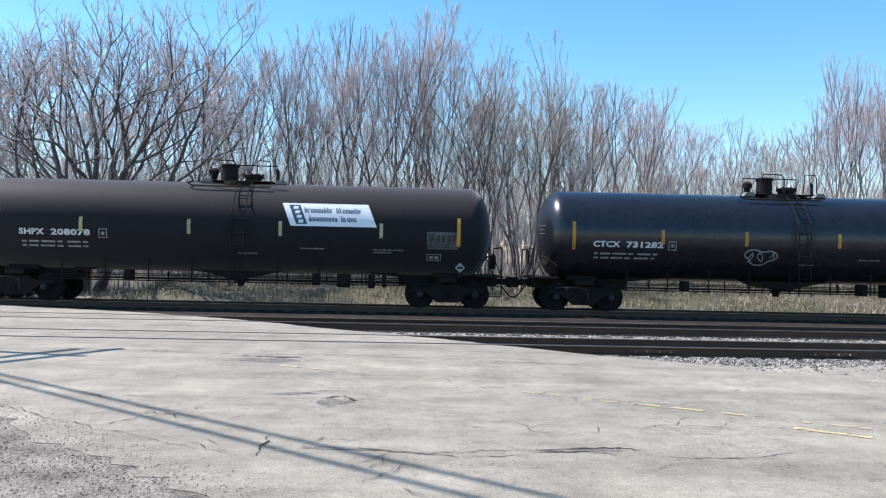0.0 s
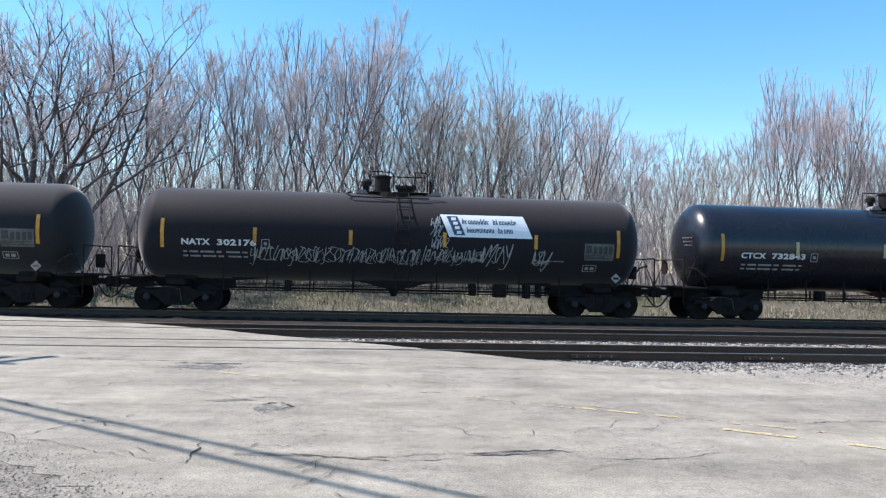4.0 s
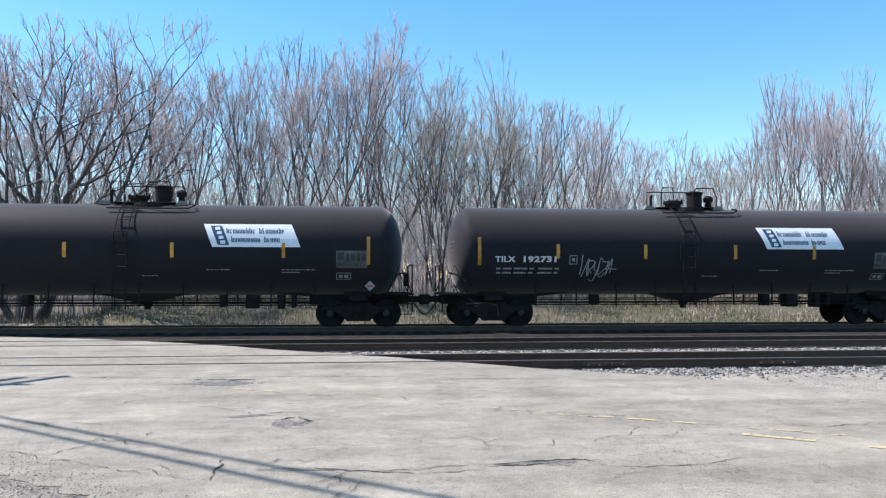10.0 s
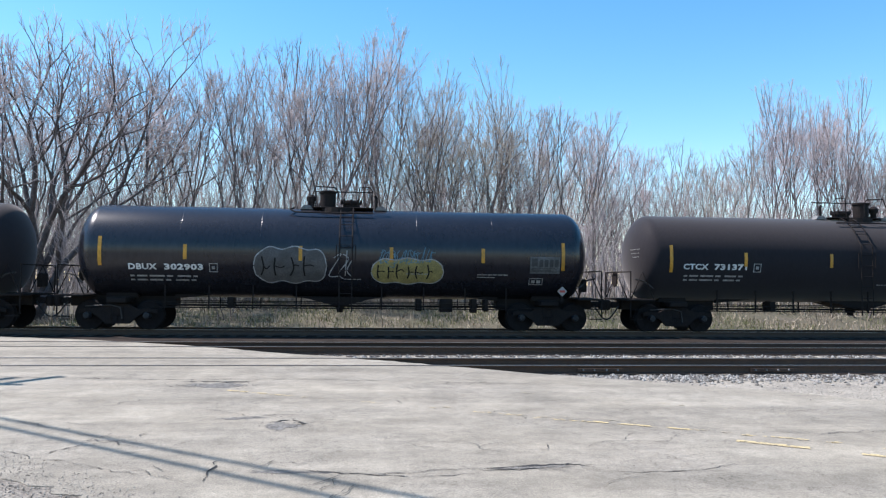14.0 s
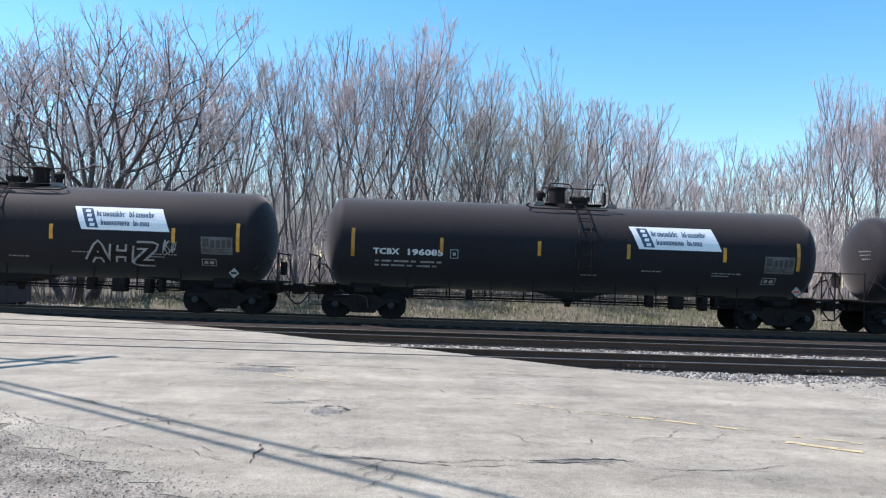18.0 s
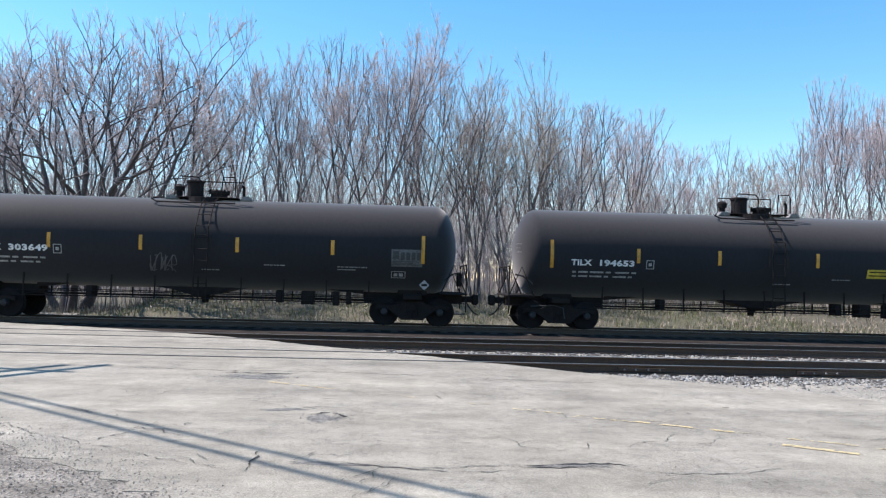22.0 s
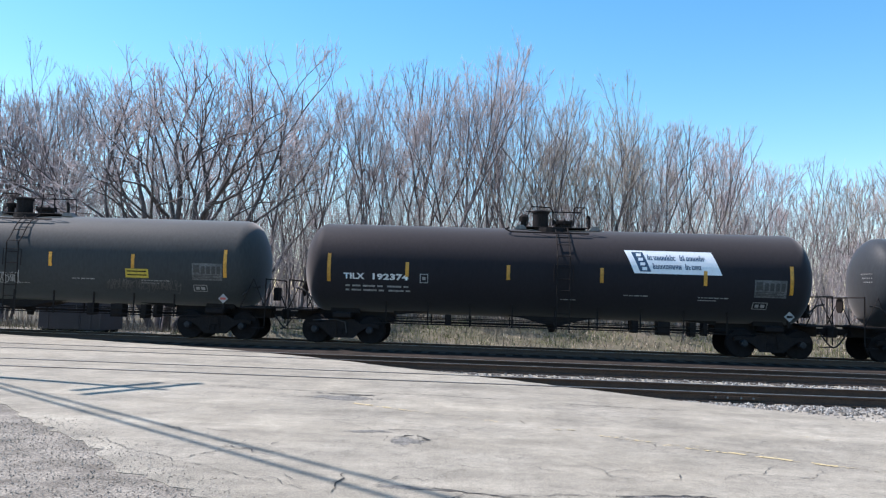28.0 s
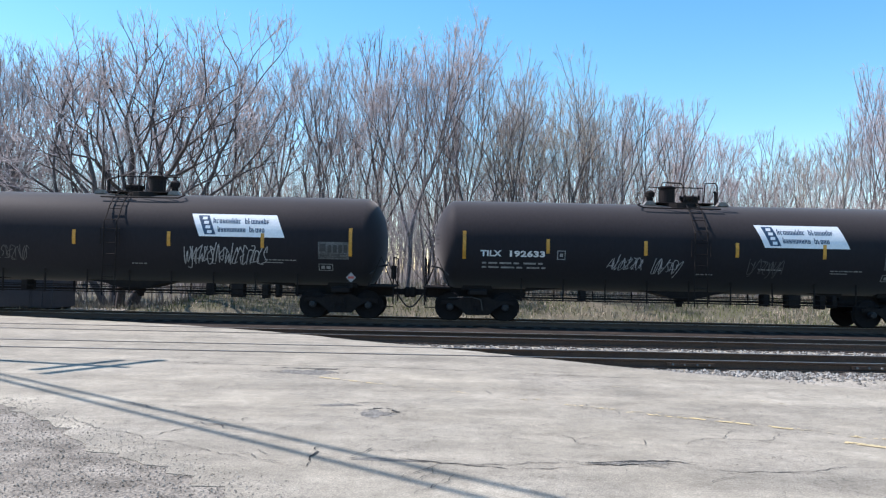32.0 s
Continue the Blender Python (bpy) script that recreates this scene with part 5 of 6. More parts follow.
# the train, car by car
L1 = "satin black tank car with a white company sign"
L2 = "satin black tank car with white stencilling"
L3 = "glossy blue-black tank car with white stencilling"
L4 = "dusty dark grey tank car with faded markings"
SPECS = [
    dict(mark="SHPX 208078", u=-6.56, strips=(-7.20, -4.67, -1.35, 1.49, 4.65, 7.10), paint="satin", side=-1, sign=1.51, label=L1, pale=True),
    dict(mark="CTCX 731282", u=-6.61, strips=(-7.23, -4.37, -1.65, 1.39, 4.53, 7.17), paint="glossy", side=-1, label=L3, tags=[("cloud", -1.65, -0.95, 1.0, 0.62, "graffiti", "", 1)]),
    dict(mark="TILX 192662", u=-6.72, strips=(-7.20, -4.55, -1.90, 1.28, 4.23, 7.18), paint="satin", side=1, sign=2.03, label=L1),
    dict(mark="TILX 194644", u=-6.59, strips=(-7.22, -4.39, -1.35, 4.14, 7.19), paint="dusty", side=-1, yellow=3.26, label="dusty dark grey tank car with pale graffiti letters", tags=[("word", -3.65, -1.02, 3.2, 0.66, "graffiti", "AHZ", 1), ("scrawl", -4.7, -0.6, 1.2, 0.35, "graffiti_blue", "", 2), ("blob", 1.1, 0.05, 0.66, 0.42, "graffiti_bright", "", 3), ("word", 2.65, -0.9, 0.85, 0.25, "graffiti", "oph", 4)]),
    dict(mark="NATX 302176", u=-6.63, strips=(-7.19, -4.40, -1.44, 1.53, 4.49, 7.22), paint="satin", side=-1, sign=1.37, label="satin black tank car with a white sign and long graffiti scrawl", tags=[("scrawl", -4.6, -0.85, 5.4, 0.42, "graffiti", "", 5), ("scrawl", 1.1, 0.38, 0.25, 0.3, "graffiti", "", 6), ("scrawl", 1.12, 0.08, 0.25, 0.3, "graffiti", "", 36), ("scrawl", 1.1, -0.3, 0.45, 0.3, "graffiti", "", 37), ("scrawl", 0.9, -0.75, 1.8, 0.34, "graffiti", "", 7), ("scrawl", 2.7, -0.75, 0.8, 0.6, "graffiti", "", 8), ("scrawl", 4.35, -0.85, 0.5, 0.5, "graffiti", "", 9)]),
    dict(mark="CTCX 732843", u=-6.59, strips=(-7.23, -4.63, -1.53, 1.70, 4.49, 7.18), paint="glossy", side=-1, label=L3, pale=True),
    dict(mark="CTCX 732850", u=-6.51, strips=(-7.20, -4.51, -1.56, 1.57, 4.55, 7.23), paint="glossy", side=1, label=L3, pale=True),
    dict(mark="UTLX 210974", u=-6.79, strips=(-7.26, -4.23, -1.57, 1.30, 3.95, 7.07), paint="dusty", side=1, kind="long", gold=True, pale=True, label="dusty black tank car with faded yellow stencilling"),
    dict(mark="NATX 302331", u=-6.76, strips=(-7.33, -4.58, -1.02, 1.45, 4.30, 7.07), paint="satin", side=-1, sign=1.22, label=L1, yellow=None, tags=[("scrawl", -7.9, -0.3, 0.3, 0.6, "graffiti_bright", "", 11)]),
    dict(mark="TILX 192726", u=-6.74, strips=(-7.30, -4.65, -2.09, 1.09, 4.47, 7.11), paint="satin", side=1, sign=2.00, label=L1),
    dict(mark="TILX 192731", u=-6.81, strips=(-7.32, -4.76, -1.85, 1.21, 3.95, 7.18), paint="satin", side=1, sign=2.00, label=L1, tags=[("scrawl", -4.1, -0.85, 1.1, 0.5, "graffiti", "", 12)]),
    dict(mark="TILX 315725", u=-6.67, strips=(-7.20, -4.53, -1.60, 1.51, 4.19, 7.19), paint="dusty", side=-1, yellow=3.24, label="dusty dark grey tank car with a yellow notice panel"),
    dict(mark="TILX 199801", u=-6.73, strips=(-7.17, -4.62, -1.49, 1.60, 4.61, 7.18), paint="satin", side=1, label=L2),
    dict(mark="DBUX 302903", text_v=-0.22, u=-6.43, strips=(-7.25, -4.72, -1.21, 1.63, 4.56, 7.18), paint="glossy", side=-1, label="glossy blue-black tank car with two graffiti pieces", tags=[("bubble", -2.65, -1.0, 2.25, 1.1, "graffiti_grey", "", 13), ("bubble", 1.0, -1.0, 2.3, 0.8, "graffiti_yellow", "", 14), ("scrawl", 1.2, -0.3, 1.6, 0.35, "graffiti_blue", "", 15), ("scrawl", -0.3, -0.8, 0.5, 0.7, "graffiti", "", 16)]),
    dict(mark="CTCX 731371", u=-6.76, strips=(-7.17, -4.61, -1.60, 1.48, 4.33, 7.14), paint="satin", side=1, label=L2),
    dict(mark="NATX 301695", u=-6.56, strips=(-7.20, -4.55, -1.60, 0.80, 4.70, 7.27), paint="dusty", side=1, pale=True, label=L4),
    dict(mark="NATX 303771", u=-6.63, strips=(-7.18, -4.35, -1.41, 1.51, 5.25, 7.24), paint="satin", side=1, sign=2.13, label="satin black tank car with a white sign and silver graffiti", tags=[("word", 2.6, -1.0, 2.2, 0.6, "graffiti", "AHZ", 17), ("scrawl", 4.85, -0.6, 0.35, 0.35, "graffiti", "", 18)]),
    dict(mark="TCBX 196085", u=-6.52, strips=(-7.17, -4.37, -1.25, 1.63, 4.77, 7.20), paint="satin", side=-1, sign=1.66, label=L1),
    dict(mark="TCBX 196165", u=-6.38, strips=(-7.16, -4.34, -1.70, 1.23, 4.41, 7.17), paint="satin", side=1, sign=1.29, label=L1),
    dict(mark="TILX 197303", u=-6.48, strips=(-7.28, -4.36, -1.65, 1.40, 4.50, 7.18), paint="satin", side=-1, sign=1.45, label=L1, tags=[("cloud", -1.6, -0.95, 0.9, 0.5, "graffiti", "", 19)]),
    dict(mark="NATX 303649", u=-6.78, strips=(-7.20, -4.48, -1.69, 1.28, 4.25, 7.10), paint="dusty", side=-1, label=L4, tags=[("scrawl", -1.55, -0.95, 0.9, 0.5, "graffiti_grey", "", 20)]),
    dict(mark="TILX 194653", u=-6.53, strips=(-7.16, -4.36, -1.70, 1.55, 4.16, 7.22), paint="dusty", side=-1, yellow=3.23, label="dusty dark grey tank car with a yellow notice panel"),
    dict(mark="NATX 302122", u=-6.73, strips=(-7.21, -4.45, -2.07, 1.02, 4.26, 7.20), paint="satin", side=1, sign=0.94, label=L1),
    dict(mark="NATX 303584", u=-6.69, strips=(-7.19, -4.32, -1.30, 1.56, 4.52, 7.19), paint="dusty", side=-1, label=L4),
    dict(mark="UTLX 210983", u=-6.73, strips=(-7.16, -4.11, -1.49, 1.43, 4.05, 7.17), paint="dusty", side=1, kind="long", gold=True, pale=True, label="dusty dark grey tank car with faded yellow stencilling", tags=[("cloud", -2.45, -1.1, 1.3, 0.9, "graffiti", "", 21), ("scrawl", -2.3, -0.85, 0.75, 0.45, "graffiti", "", 38), ("scrawl", -2.2, -1.05, 0.7, 0.3, "graffiti", "", 39), ("scrawl", 0.3, -0.9, 1.0, 0.45, "graffiti", "", 22)]),
    dict(mark="NATX 303576", u=-6.67, strips=(-7.16, -4.34, -1.54, 1.41, 4.15, 7.18), paint="green", side=-1, yellow=3.9, label="weathered green-grey tank car with three graffiti tags", tags=[("scrawl", -3.75, -0.95, 1.2, 0.55, "graffiti", "", 23), ("scrawl", -2.3, -0.95, 1.15, 0.5, "graffiti_bright", "", 24), ("scrawl", -0.65, -0.9, 0.9, 0.35, "graffiti", "", 25), ("scrawl", 3.2, -1.0, 2.4, 0.3, "graffiti_grey", "", 26)]),
    dict(mark="TILX 192374", u=-6.74, strips=(-7.22, -4.72, -1.52, 1.40, 4.59, 7.22), paint="satin", side=-1, sign=2.10, label=L1),
    dict(mark="TILX 190484", u=-6.62, strips=(-7.20, -4.75, -0.57, 1.29, 4.76, 7.10), paint="bluegrey", side=-1, sign=2.11, dirty=True, label="weathered blue-grey tank car with a soiled white sign", low=-0.3, sign_v=-0.25),
    dict(mark="TILX 192388", u=-6.72, strips=(-7.22, -4.67, -1.53, 1.68, 4.43, 7.09), paint="satin", side=-1, sign=2.05, label="satin black tank car with a white sign and graffiti scrawl", tags=[("scrawl", 1.8, -0.45, 1.9, 0.26, "graffiti", "", 27), ("star", 2.44, -0.95, 0.65, 0.5, "graffiti", "", 28), ("scrawl", 1.2, -0.45, 0.7, 0.8, "graffiti_grey", "", 29)]),
    dict(mark="TILX 191287", u=-6.68, strips=(-7.30, -4.67, -1.61, 1.38, 4.34, 7.12), paint="satin", side=1, sign=2.04, label="satin black tank car with a white sign and pale graffiti", tags=[("scrawl", -4.25, -0.8, 0.95, 0.4, "graffiti_grey", "", 30), ("scrawl", 1.8, -0.8, 2.5, 0.5, "graffiti", "", 31)]),
    dict(mark="TILX 192633", u=-6.75, strips=(-7.27, -4.62, -1.52, 1.38, 4.16, 7.18), paint="satin", side=-1, sign=1.96, label="satin black tank car with a white sign and graffiti tags", tags=[("scrawl", -2.7, -0.75, 1.0, 0.35, "graffiti", "", 32), ("scrawl", -1.3, -0.85, 0.8, 0.4, "graffiti", "", 33), ("scrawl", 1.7, -0.8, 1.0, 0.4, "graffiti_grey", "", 34)]),
]
MODELS, CARS = {}, []
for i, spec in enumerate(SPECS):
    spec["seed"] = i
    key = (spec["paint"], spec["side"], spec.get("kind", "plain"))
    at = Matrix.Translation((MIDDLE[i], TRACK, 0))
    if key not in MODELS:
        car = MODELS[key] = base_car(*key, spec["label"])
        car.matrix_basis = at
        CARS.append(car)
    else:
        CARS.append(None)
for i, spec in enumerate(SPECS):
    key = (spec["paint"], spec["side"], spec.get("kind", "plain"))
    if CARS[i] is None:
        CARS[i] = copy_thing(MODELS[key], Matrix.Translation((MIDDLE[i], TRACK, 0)))
    tagged(CARS[i], spec["label"])
for car, spec in zip(CARS, SPECS):
    decals(car, spec)


# ---- bare woods behind the tracks ----
def twist(d, spread, r):
    """A direction turned away from d by about spread radians."""
    o = d.orthogonal().normalized()
    a = r.uniform(0, 6.283)
    o = o * math.cos(a) + d.cross(o) * math.sin(a)
    return (d * math.cos(spread) + o * math.sin(spread)).normalized()


def limb(g, p, d, length, r0, r1, n, sides, wander, lift, r):
    """A wandering tapered limb; gives back its points and directions."""
    pts, rads, dirs = [p.copy()], [r0], [d.copy()]
    for i in range(n):
        d = (d + Vector((r.gauss(0, wander), r.gauss(0, wander), r.gauss(0, wander) + lift))).normalized()
        p = p + d * (length / n)
        pts.append(p.copy())
        dirs.append(d.copy())
        rads.append(r0 + (r1 - r0) * (i + 1) / n)
    g.tube(pts, rads, sides, caps=False)
    return pts, dirs, rads


def cone(g, p, d, length, r0):
    """One thin tapering twig."""
    u = d.orthogonal().normalized() * r0
    w = d.cross(u)
    q = p + d * length
    a, b, c = p + u, p - u * 0.5 + w * 0.87, p - u * 0.5 - w * 0.87
    k = len(g.v)
    g.v += [(a.x, a.y, a.z), (b.x, b.y, b.z), (c.x, c.y, c.z), (q.x, q.y, q.z)]
    g.f += [(k, k + 1, k + 3), (k + 1, k + 2, k + 3), (k + 2, k, k + 3)]


def along(line, u):
    """Place, direction and radius at the share u of a limb."""
    pts, dirs, rads = line
    n = len(pts) - 1
    k = min(n - 1, int(u * n))
    return pts[k].lerp(pts[k + 1], u * n - k), dirs[k + 1], rads[k] + (rads[k + 1] - rads[k]) * (u * n - k)


def tree_meshes(seed, stems, splay, first, depth, angle, lift, thick, twig_mat, bark="bark", dense=1.0, keep=0.84, wander=0.06, third=0.15):
    """A leafless tree that forks again and again: (trunk with limbs, crown of branches and twigs, height)."""
    r = random.Random(seed)
    wood, crown = Geo(), Geo()

    def spray(p, d, length):
        """A small side branch with its twigs."""
        d = (d + Vector((0, 0, 0.1))).normalized()
        line = limb(crown, p, d, length, 0.0085, 0.006, 2, 3, wander, 0.08, r)
        for i in range(max(1, int(length / 0.25 * dense))):
            q, e, _ = along(line, r.uniform(0.1, 1.0))
            cone(crown, q, (twist(e, r.uniform(0.3, 0.7), r) + Vector((0, 0, 0.12))).normalized(), r.uniform(0.22, 0.55), 0.0065)

    def fork(p, d, length, rad, level):
        tip = max(0.0085, rad * 0.79)
        thin = rad < 0.015
        line = limb(crown if thin else wood, p, d, length, rad, tip, 3 if level else 6, 3 if thin else 6 if rad > 0.06 else 4, wander, lift * 0.35, r)
        if level:
            n = int(length / 0.8 * dense + r.random()) if level > 1 else int(length / 1.8 * dense)
            for i in range(n):
                q, e, _ = along(line, (i + r.random()) / n)
                spray(q, twist(e, r.uniform(0.4, 0.8), r), r.uniform(0.4, 1.0))
        if level == depth:
            for i in range(3):
                spray(line[0][-1], twist(line[1][-1], r.uniform(0.2, 0.5), r), r.uniform(0.3, 0.55))
            return
        e = line[1][-1]
        turn = r.uniform(0, 6.28)
        o = e.orthogonal().normalized()
        kids = 3 if r.random() < third else 2
        for i in range(kids):
            t = turn + 6.283 * i / kids + r.uniform(-0.4, 0.4)
            a = angle * (0.5 if i == 0 else 1.15) * r.uniform(0.7, 1.3)
            side = o * math.cos(t) + e.cross(o) * math.sin(t)
            c = (e * math.cos(a) + side * math.sin(a) + Vector((0, 0, lift))).normalized()
            fork(line[0][-1], c, length * (keep if i == 0 else keep * 0.88) * r.uniform(0.88, 1.08), tip * (0.95 if i == 0 else 0.78), level + 1)

    for s in range(stems):
        a = 6.283 * s / stems + r.uniform(-0.4, 0.4)
        tilt = splay * r.uniform(0.6, 1.25)
        d = Vector((math.cos(a) * tilt, math.sin(a) * tilt, 1)).normalized()
        base = Vector((math.cos(a), math.sin(a), 0)) * 0.12 * (stems > 1) + Vector((0, 0, -0.5))
        fork(base, d, first * r.uniform(0.85, 1.1), thick * r.uniform(0.8, 1.1), 0)
    top = sorted(v[2] for v in crown.v)[int(len(crown.v) * 0.994)]
    return mesh_of("trunk", wood, M[bark], True), mesh_of("crown", crown, M[twig_mat], True), top


KINDS = {
    "oak": tree_meshes(121, 6, 0.55, 2.3, 7, 0.5, 0.07, 0.135, "twig", wander=0.085, third=0.03, dense=0.75, keep=0.82),
    "lean": tree_meshes(102, 2, 0.42, 2.8, 6, 0.46, 0.12, 0.11, "twig", wander=0.07),
    "slim": tree_meshes(103, 1, 0.08, 3.2, 6, 0.36, 0.15, 0.085, "twig"),
    "vase": tree_meshes(104, 4, 0.28, 2.8, 5, 0.38, 0.13, 0.085, "twig", keep=0.88, wander=0.075),
    "tall": tree_meshes(105, 1, 0.05, 2.9, 7, 0.4, 0.15, 0.12, "twig", third=0.22),
    "fan": tree_meshes(106, 6, 0.42, 2.6, 5, 0.46, 0.1, 0.08, "twig_gold", keep=0.88, wander=0.09),
    "pair": tree_meshes(107, 2, 0.12, 3.0, 5, 0.36, 0.15, 0.08, "twig", keep=0.88),
    "sapling": tree_meshes(108, 1, 0.08, 1.9, 5, 0.34, 0.18, 0.045, "twig_pink", keep=0.88),
    "sapling_b": tree_meshes(109, 2, 0.18, 1.8, 4, 0.38, 0.16, 0.04, "twig_gold", keep=0.9),
    "poplar": tree_meshes(110, 2, 0.12, 3.4, 6, 0.32, 0.22, 0.13, "twig_pink", keep=0.87),
    "dead": tree_meshes(111, 1, 0.1, 3.0, 4, 0.4, 0.1, 0.1, "deadwood", "deadwood", dense=0.5),
    "scrub": tree_meshes(112, 4, 0.4, 1.3, 3, 0.42, 0.1, 0.03, "twig", keep=0.9, wander=0.09),
}
TREE_LABEL = {
    "oak": "large bare spreading tree with several dark stems", "lean": "bare leaning tree with two stems", "slim": "slim bare straight tree",
    "vase": "bare vase-shaped tree with four stems", "tall": "tall bare tree with a straight trunk", "fan": "bare fan-shaped tree with yellow-brown twigs",
    "pair": "thin bare tree with twin stems", "sapling": "bare sapling with pinkish twigs", "sapling_b": "bare sapling with yellow-brown twigs",
    "poplar": "tall bare poplar with pinkish budding twigs", "dead": "bleached dead tree with few branches", "scrub": "low bare scrub bush",
}


def bearing(px, d):
    """World x of a bearing given as tangent px/1378 off the view axis, at depth d."""
    return d * math.tan(math.atan(px / 1378) + radians(2.45))


def plant(kind, px, d, rise, turn, wide=1.0):
    """A tree at a bearing and depth whose top stands at rise/1378 over the eye's level."""
    trunk, crown, top = KINDS[kind]
    x = bearing(px, d)
    tall = rise / 1378 * d * (1 + 0.043 * px / 1378) + 1.53 - bank(x, d)
    s = tall / top
    at = Matrix.Translation((x, d, bank(x, d))) @ Matrix.Rotation(turn, 4, "Z") @ Matrix.Diagonal((s * wide, s * wide, s, 1))
    tr = thing("tree", TREE_LABEL[kind], "tree", at, "bare trees behind the tracks")
    part("trunk", trunk, None, tr)
    part("crown", crown, None, tr)


# the wood's outline against the sky: bearing and rise of its tops
SKYLINE = [(-1150, 400), (-880, 415), (-760, 450), (-560, 455), (-470, 390), (-340, 390), (-250, 425), (-120, 455), (-20, 410), (80, 385), (190, 365), (300, 312), (360, 300), (420, 255), (510, 245), (570, 220), (640, 285), (700, 365), (830, 370), (900, 290), (1000, 350), (1200, 320)]


def skyline(px):
    for (ax, ay), (bx, by) in zip(SKYLINE, SKYLINE[1:]):
        if ax <= px <= bx:
            return ay + (by - ay) * (px - ax) / (bx - ax)
    return 320


SLENDER = {"vase": 0.78, "fan": 0.72, "tall": 0.9, "poplar": 0.9}
for kind, px, d, rise, turn in [
    ("oak", -640, 37, 462, 0.5), ("lean", -455, 39, 385, 2.0), ("slim", -388, 41, 388, 0.5), ("slim", -345, 43, 385, 2.5), ("vase", -252, 38, 425, 0.2),
    ("pair", -185, 42, 415, 1.1), ("tall", -122, 37, 455, 0.0), ("vase", -40, 40, 408, 1.9), ("tall", 2, 43, 405, 2.2), ("fan", 70, 39, 382, 0.4), ("fan", 132, 42, 388, 2.1), ("fan", 195, 44, 375, 3.0), ("slim", 230, 42, 335, 0.9),
    ("pair", 300, 44, 318, 0.3), ("pair", 355, 46, 312, 1.9), ("slim", 408, 48, 255, 1.0), ("sapling", 442, 50, 265, 2.0), ("pair", 508, 54, 258, 0.8), ("sapling_b", 556, 50, 232, 0.5), ("sapling_b", 588, 52, 240, 1.5), ("dead", 625, 48, 288, 0.4),
    ("poplar", 690, 54, 372, 0.7), ("poplar", 758, 53, 385, 2.2), ("poplar", 822, 55, 372, 4.0), ("vase", 885, 50, 290, 0.2), ("vase", 935, 52, 300, 1.2), ("poplar", 990, 55, 380, 1.2),
    ("vase", -862, 40, 415, 1.4), ("tall", -960, 43, 400, 0.6), ("oak", -1090, 42, 400, 1.7),
]:
    plant(kind, px, d, rise, turn, SLENDER.get(kind, 1.0))
BACK = ("pair", "vase", "slim", "pair", "tall", "slim", "slim")
for i in range(18):
    px = -1000 + 1980 * (i + 0.5) / 18
    plant(BACK[(i * 3) % 7 if px < 380 else i % 2 * 2], px, 44 + 6 * ((i * 37) % 10) / 10, skyline(px) - 30 - 75 * ((i * 53) % 7) / 7, i * 1.3)
rt = random.Random(77)
for i in range(40):
    px = -1050 + 2050 * (i + rt.random()) / 40
    plant(rt.choice(("slim", "pair", "sapling", "sapling_b", "pair", "sapling")), px, rt.uniform(42, 72), skyline(px) * rt.uniform(0.4, 0.72), rt.uniform(0, 6.28))
for i in range(26):
    px = 220 + 800 * (i + rt.random()) / 26
    plant(rt.choice(("sapling", "pair", "sapling", "slim")), px, rt.uniform(52, 78), skyline(px) * rt.uniform(0.6, 0.92), rt.uniform(0, 6.28))
for i in range(48):
    px = -1050 + 2050 * (i + rt.random()) / 48
    plant(rt.choice(("scrub", "sapling_b", "scrub", "sapling")), px, rt.uniform(33, 44), rt.uniform(60, 135), rt.uniform(0, 6.28))

# the thicket of thin stems that fills the wood
rw = random.Random(31)
for count, d0, d1, low, high, shade in ((2200, 36, 70, 60, 180, "thicket"), (4200, 66, 120, 100, 240, "far_thicket")):
    g = Geo()
    for i in range(count):
        d = rw.uniform(d0, d1)
        px = rw.uniform(-1150, 1100)
        h = (rw.uniform(low, high) * (1 if px < 380 else 0.8) / 1378 * d + 1.9) * (0.75 + 0.25 * skyline(px) / 420)
        lead = limb(g, Vector((bearing(px, d), d, bank(bearing(px, d), d) - 0.1)), Vector((rw.gauss(0, 0.1), rw.gauss(0, 0.1), 1)).normalized(), h, rw.uniform(0.012, 0.035) * d / 55, 0.007, 4, 3, 0.05, 0.02, rw)
        for j in range(rw.randint(5, 9) if d < 66 else rw.randint(3, 6)):
            q, e, _ = along(lead, rw.uniform(0.25, 0.95))
            sub = limb(g, q, twist(e, rw.uniform(0.35, 0.75), rw), h * rw.uniform(0.1, 0.26), 0.009 * d / 55, 0.006, 2, 3, 0.09, 0.08, rw)
            for m in range(2):
                q, e, _ = along(sub, rw.uniform(0.2, 1.0))
                cone(g, q, twist(e, rw.uniform(0.3, 0.7), rw), rw.uniform(0.3, 0.8), 0.007 * d / 55)
    tagged(part(shade, g, M["wood_stuff"]), "dense thicket of bare thin stems" if shade == "thicket" else "far wood of bare grey stems", "thicket", kind="stuff")


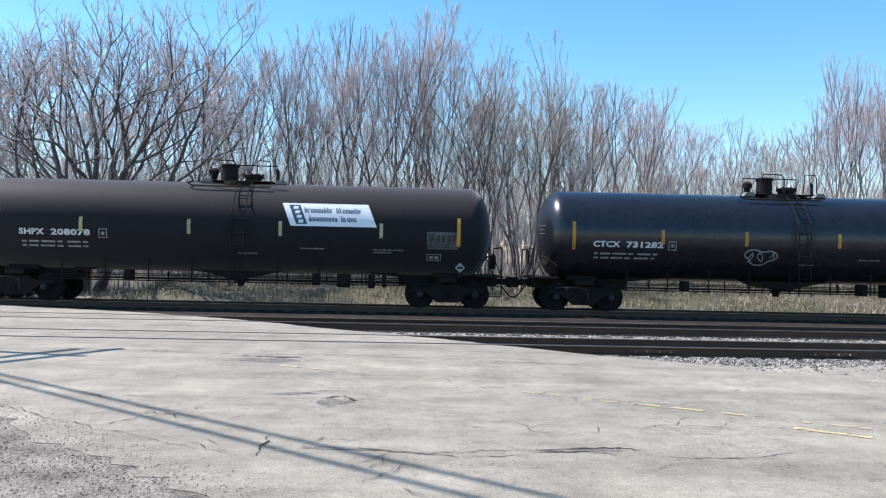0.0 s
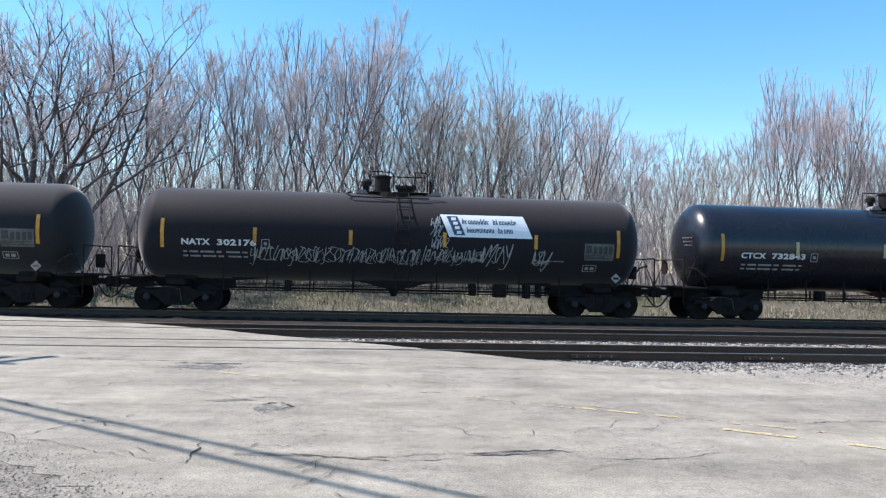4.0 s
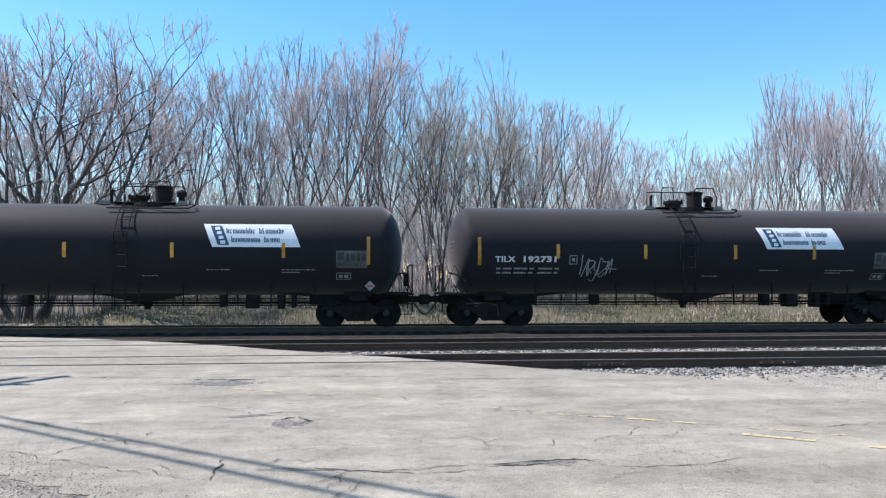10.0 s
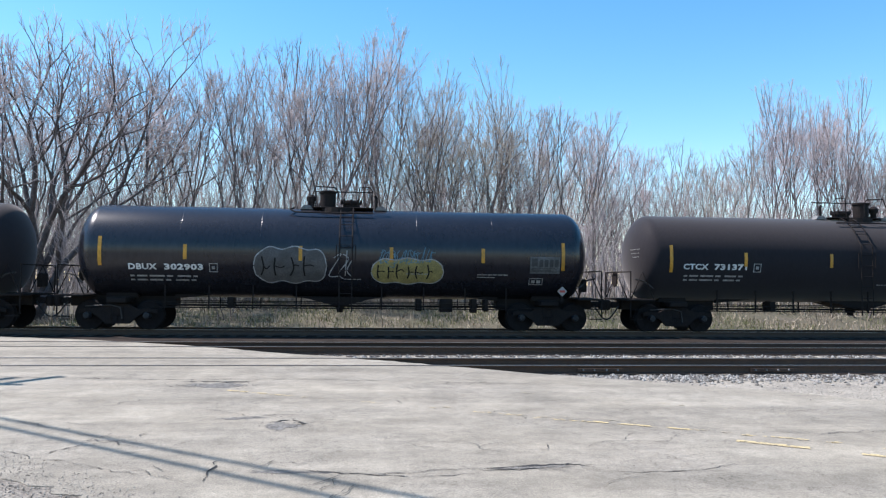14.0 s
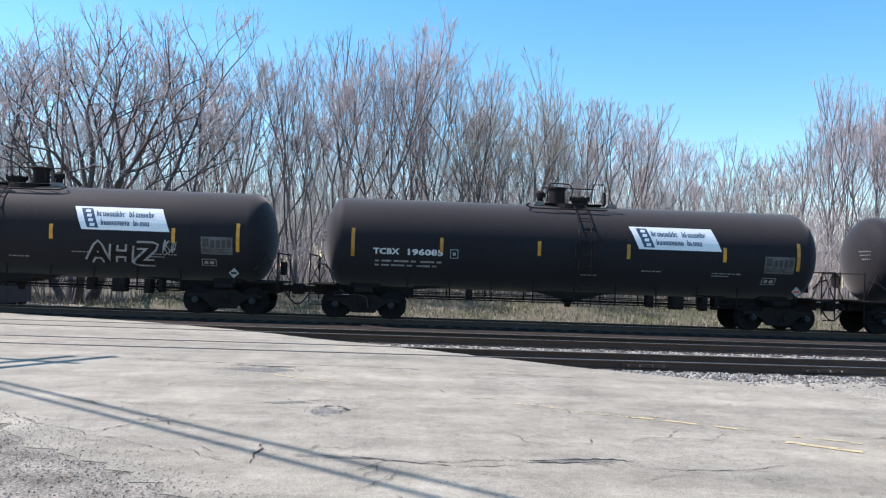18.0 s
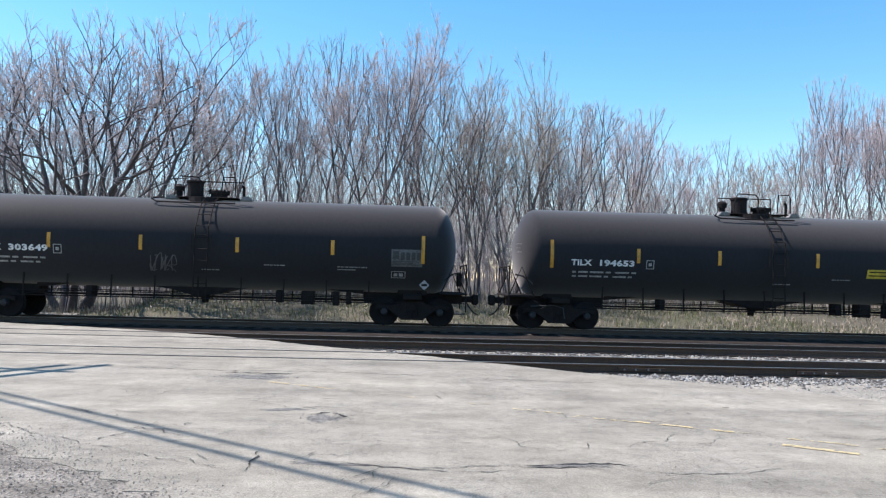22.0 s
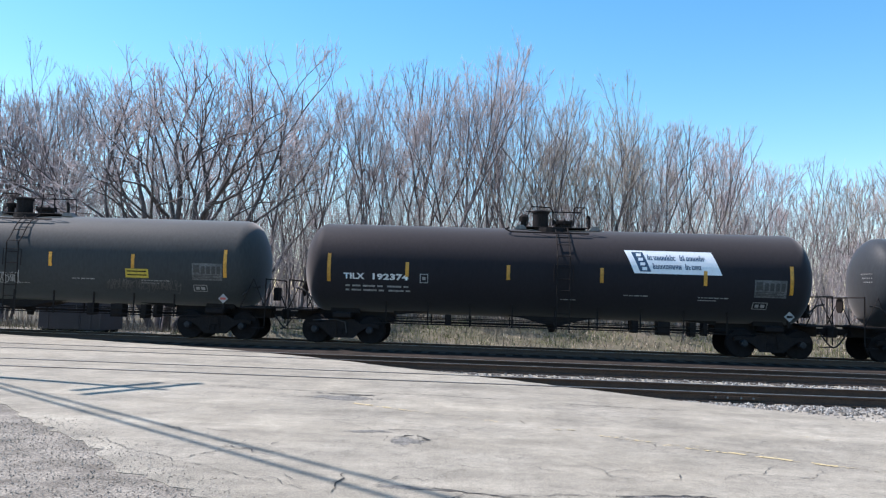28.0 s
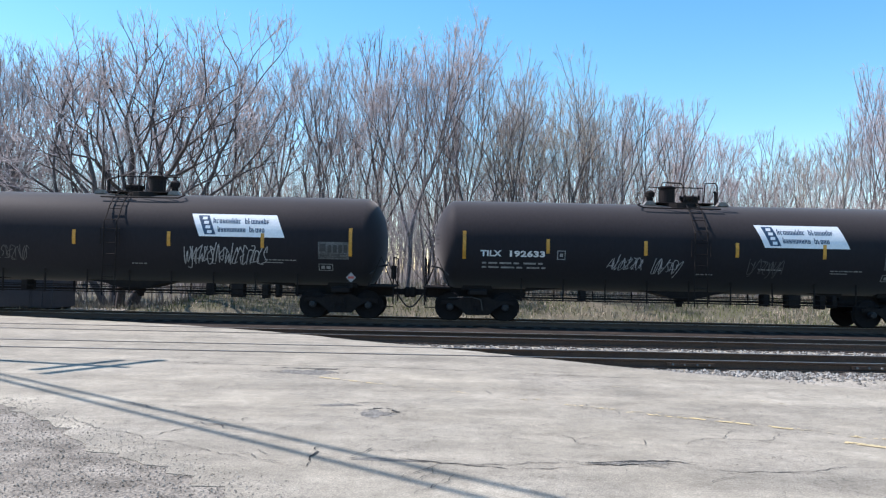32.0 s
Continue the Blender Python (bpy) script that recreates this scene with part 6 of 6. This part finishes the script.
def strands(name, count, area, length, mat, label, category, seed, width=0.012, flat_share=0.5, sag=0.5):
    """Grass blades: some stand, some lie bent over."""
    r = random.Random(seed)
    v, f = [], []
    for _ in range(count):
        x, y = area(r)
        h = r.uniform(*length)
        a, b = r.uniform(0, 6.28), r.uniform(0, 6.28)
        lie = r.random() ** (1 / (0.4 + 2 * flat_share))
        up, out = h * (1 - 0.8 * lie), h * lie
        dx, dy = math.cos(b) * out, math.sin(b) * out
        wx, wy = math.cos(a) * width, math.sin(a) * width
        k, z = len(v), bank(x, y) - 0.02
        v += [(x - wx, y - wy, z), (x + wx, y + wy, z), (x + wx * 0.8 + dx * 0.4, y + wy * 0.8 + dy * 0.4, z + up * 0.75), (x - wx * 0.8 + dx * 0.4, y - wy * 0.8 + dy * 0.4, z + up * 0.75), (x + dx, y + dy, z + up * (1 - sag * lie))]
        f += [(k, k + 1, k + 2, k + 3), (k + 3, k + 2, k + 4)]
    tagged(part(name, Geo().add(v, f), mat), label, category, kind="stuff")


def clumped(r):
    while True:
        x, y = r.uniform(-34, 44), r.uniform(29.3, 37)
        if noise.noise((x * 0.35, y * 0.5, 3.0)) + 0.5 * noise.noise((x * 1.6, y * 1.6, 4.0)) > -0.05 + r.uniform(-0.25, 0.1):
            return x, y


def greens(r):
    while True:
        x, y = r.uniform(-34, 44), r.uniform(28.6, 37)
        if noise.noise((x * 0.22 + 40, y * 0.4, 9.0)) + 0.4 * noise.noise((x * 1.3, y * 1.3, 6.0)) > -0.02 + r.uniform(-0.2, 0.1):
            return x, y


strands("dead_grass", 15000, clumped, (0.2, 0.6), M["reed"], "clumps of tan dead grass bent over", "dead grass", 51, 0.013, 0.7)
def brushy(r):
    return r.uniform(-36, 46), 34.5 + 5 * r.random()


strands("dead_brush", 14000, brushy, (0.3, 1.0), M["brush"], "tangle of bent brown brush before the wood", "brush", 53, 0.016, 0.75)
strands("grass", 22000, greens, (0.1, 0.35), M["grass"], "fresh green grass behind the tracks", "grass", 52, 0.012, 0.35)


def motions():
    """The train rolls by; its wheels turn while it passes."""
    for x0, car in zip(MIDDLE, CARS):
        walk(car, [(t, pose(x0 - rolled(t), TRACK, 0)) for t in range(0, 33, 2)])
        k0 = max(0, math.floor((x0 - 26) / 16.46 * FPS))
        k1 = min(32 * FPS, math.ceil((x0 + 26) / 16.46 * FPS))
        for bg in car.children:
            if bg.name.split(".")[0] != "bogie":
                continue
            for ws in bg.children:
                if ws.name.split(".")[0] != "wheelset":
                    continue
                x, z = ws.location.x, ws.location.z
                rows = [(k / FPS, pose(x, 0, z, 0, -math.degrees((rolled(k / FPS) - rolled(k0 / FPS)) / 0.457), 0)) for k in range(k0, k1 + 1)]
                if k0 > 0:
                    rows.insert(0, (0.0, rows[0][1]))
                if k1 < 32 * FPS:
                    rows.append((32.0, rows[-1][1]))
                walk(ws, rows)


motions()
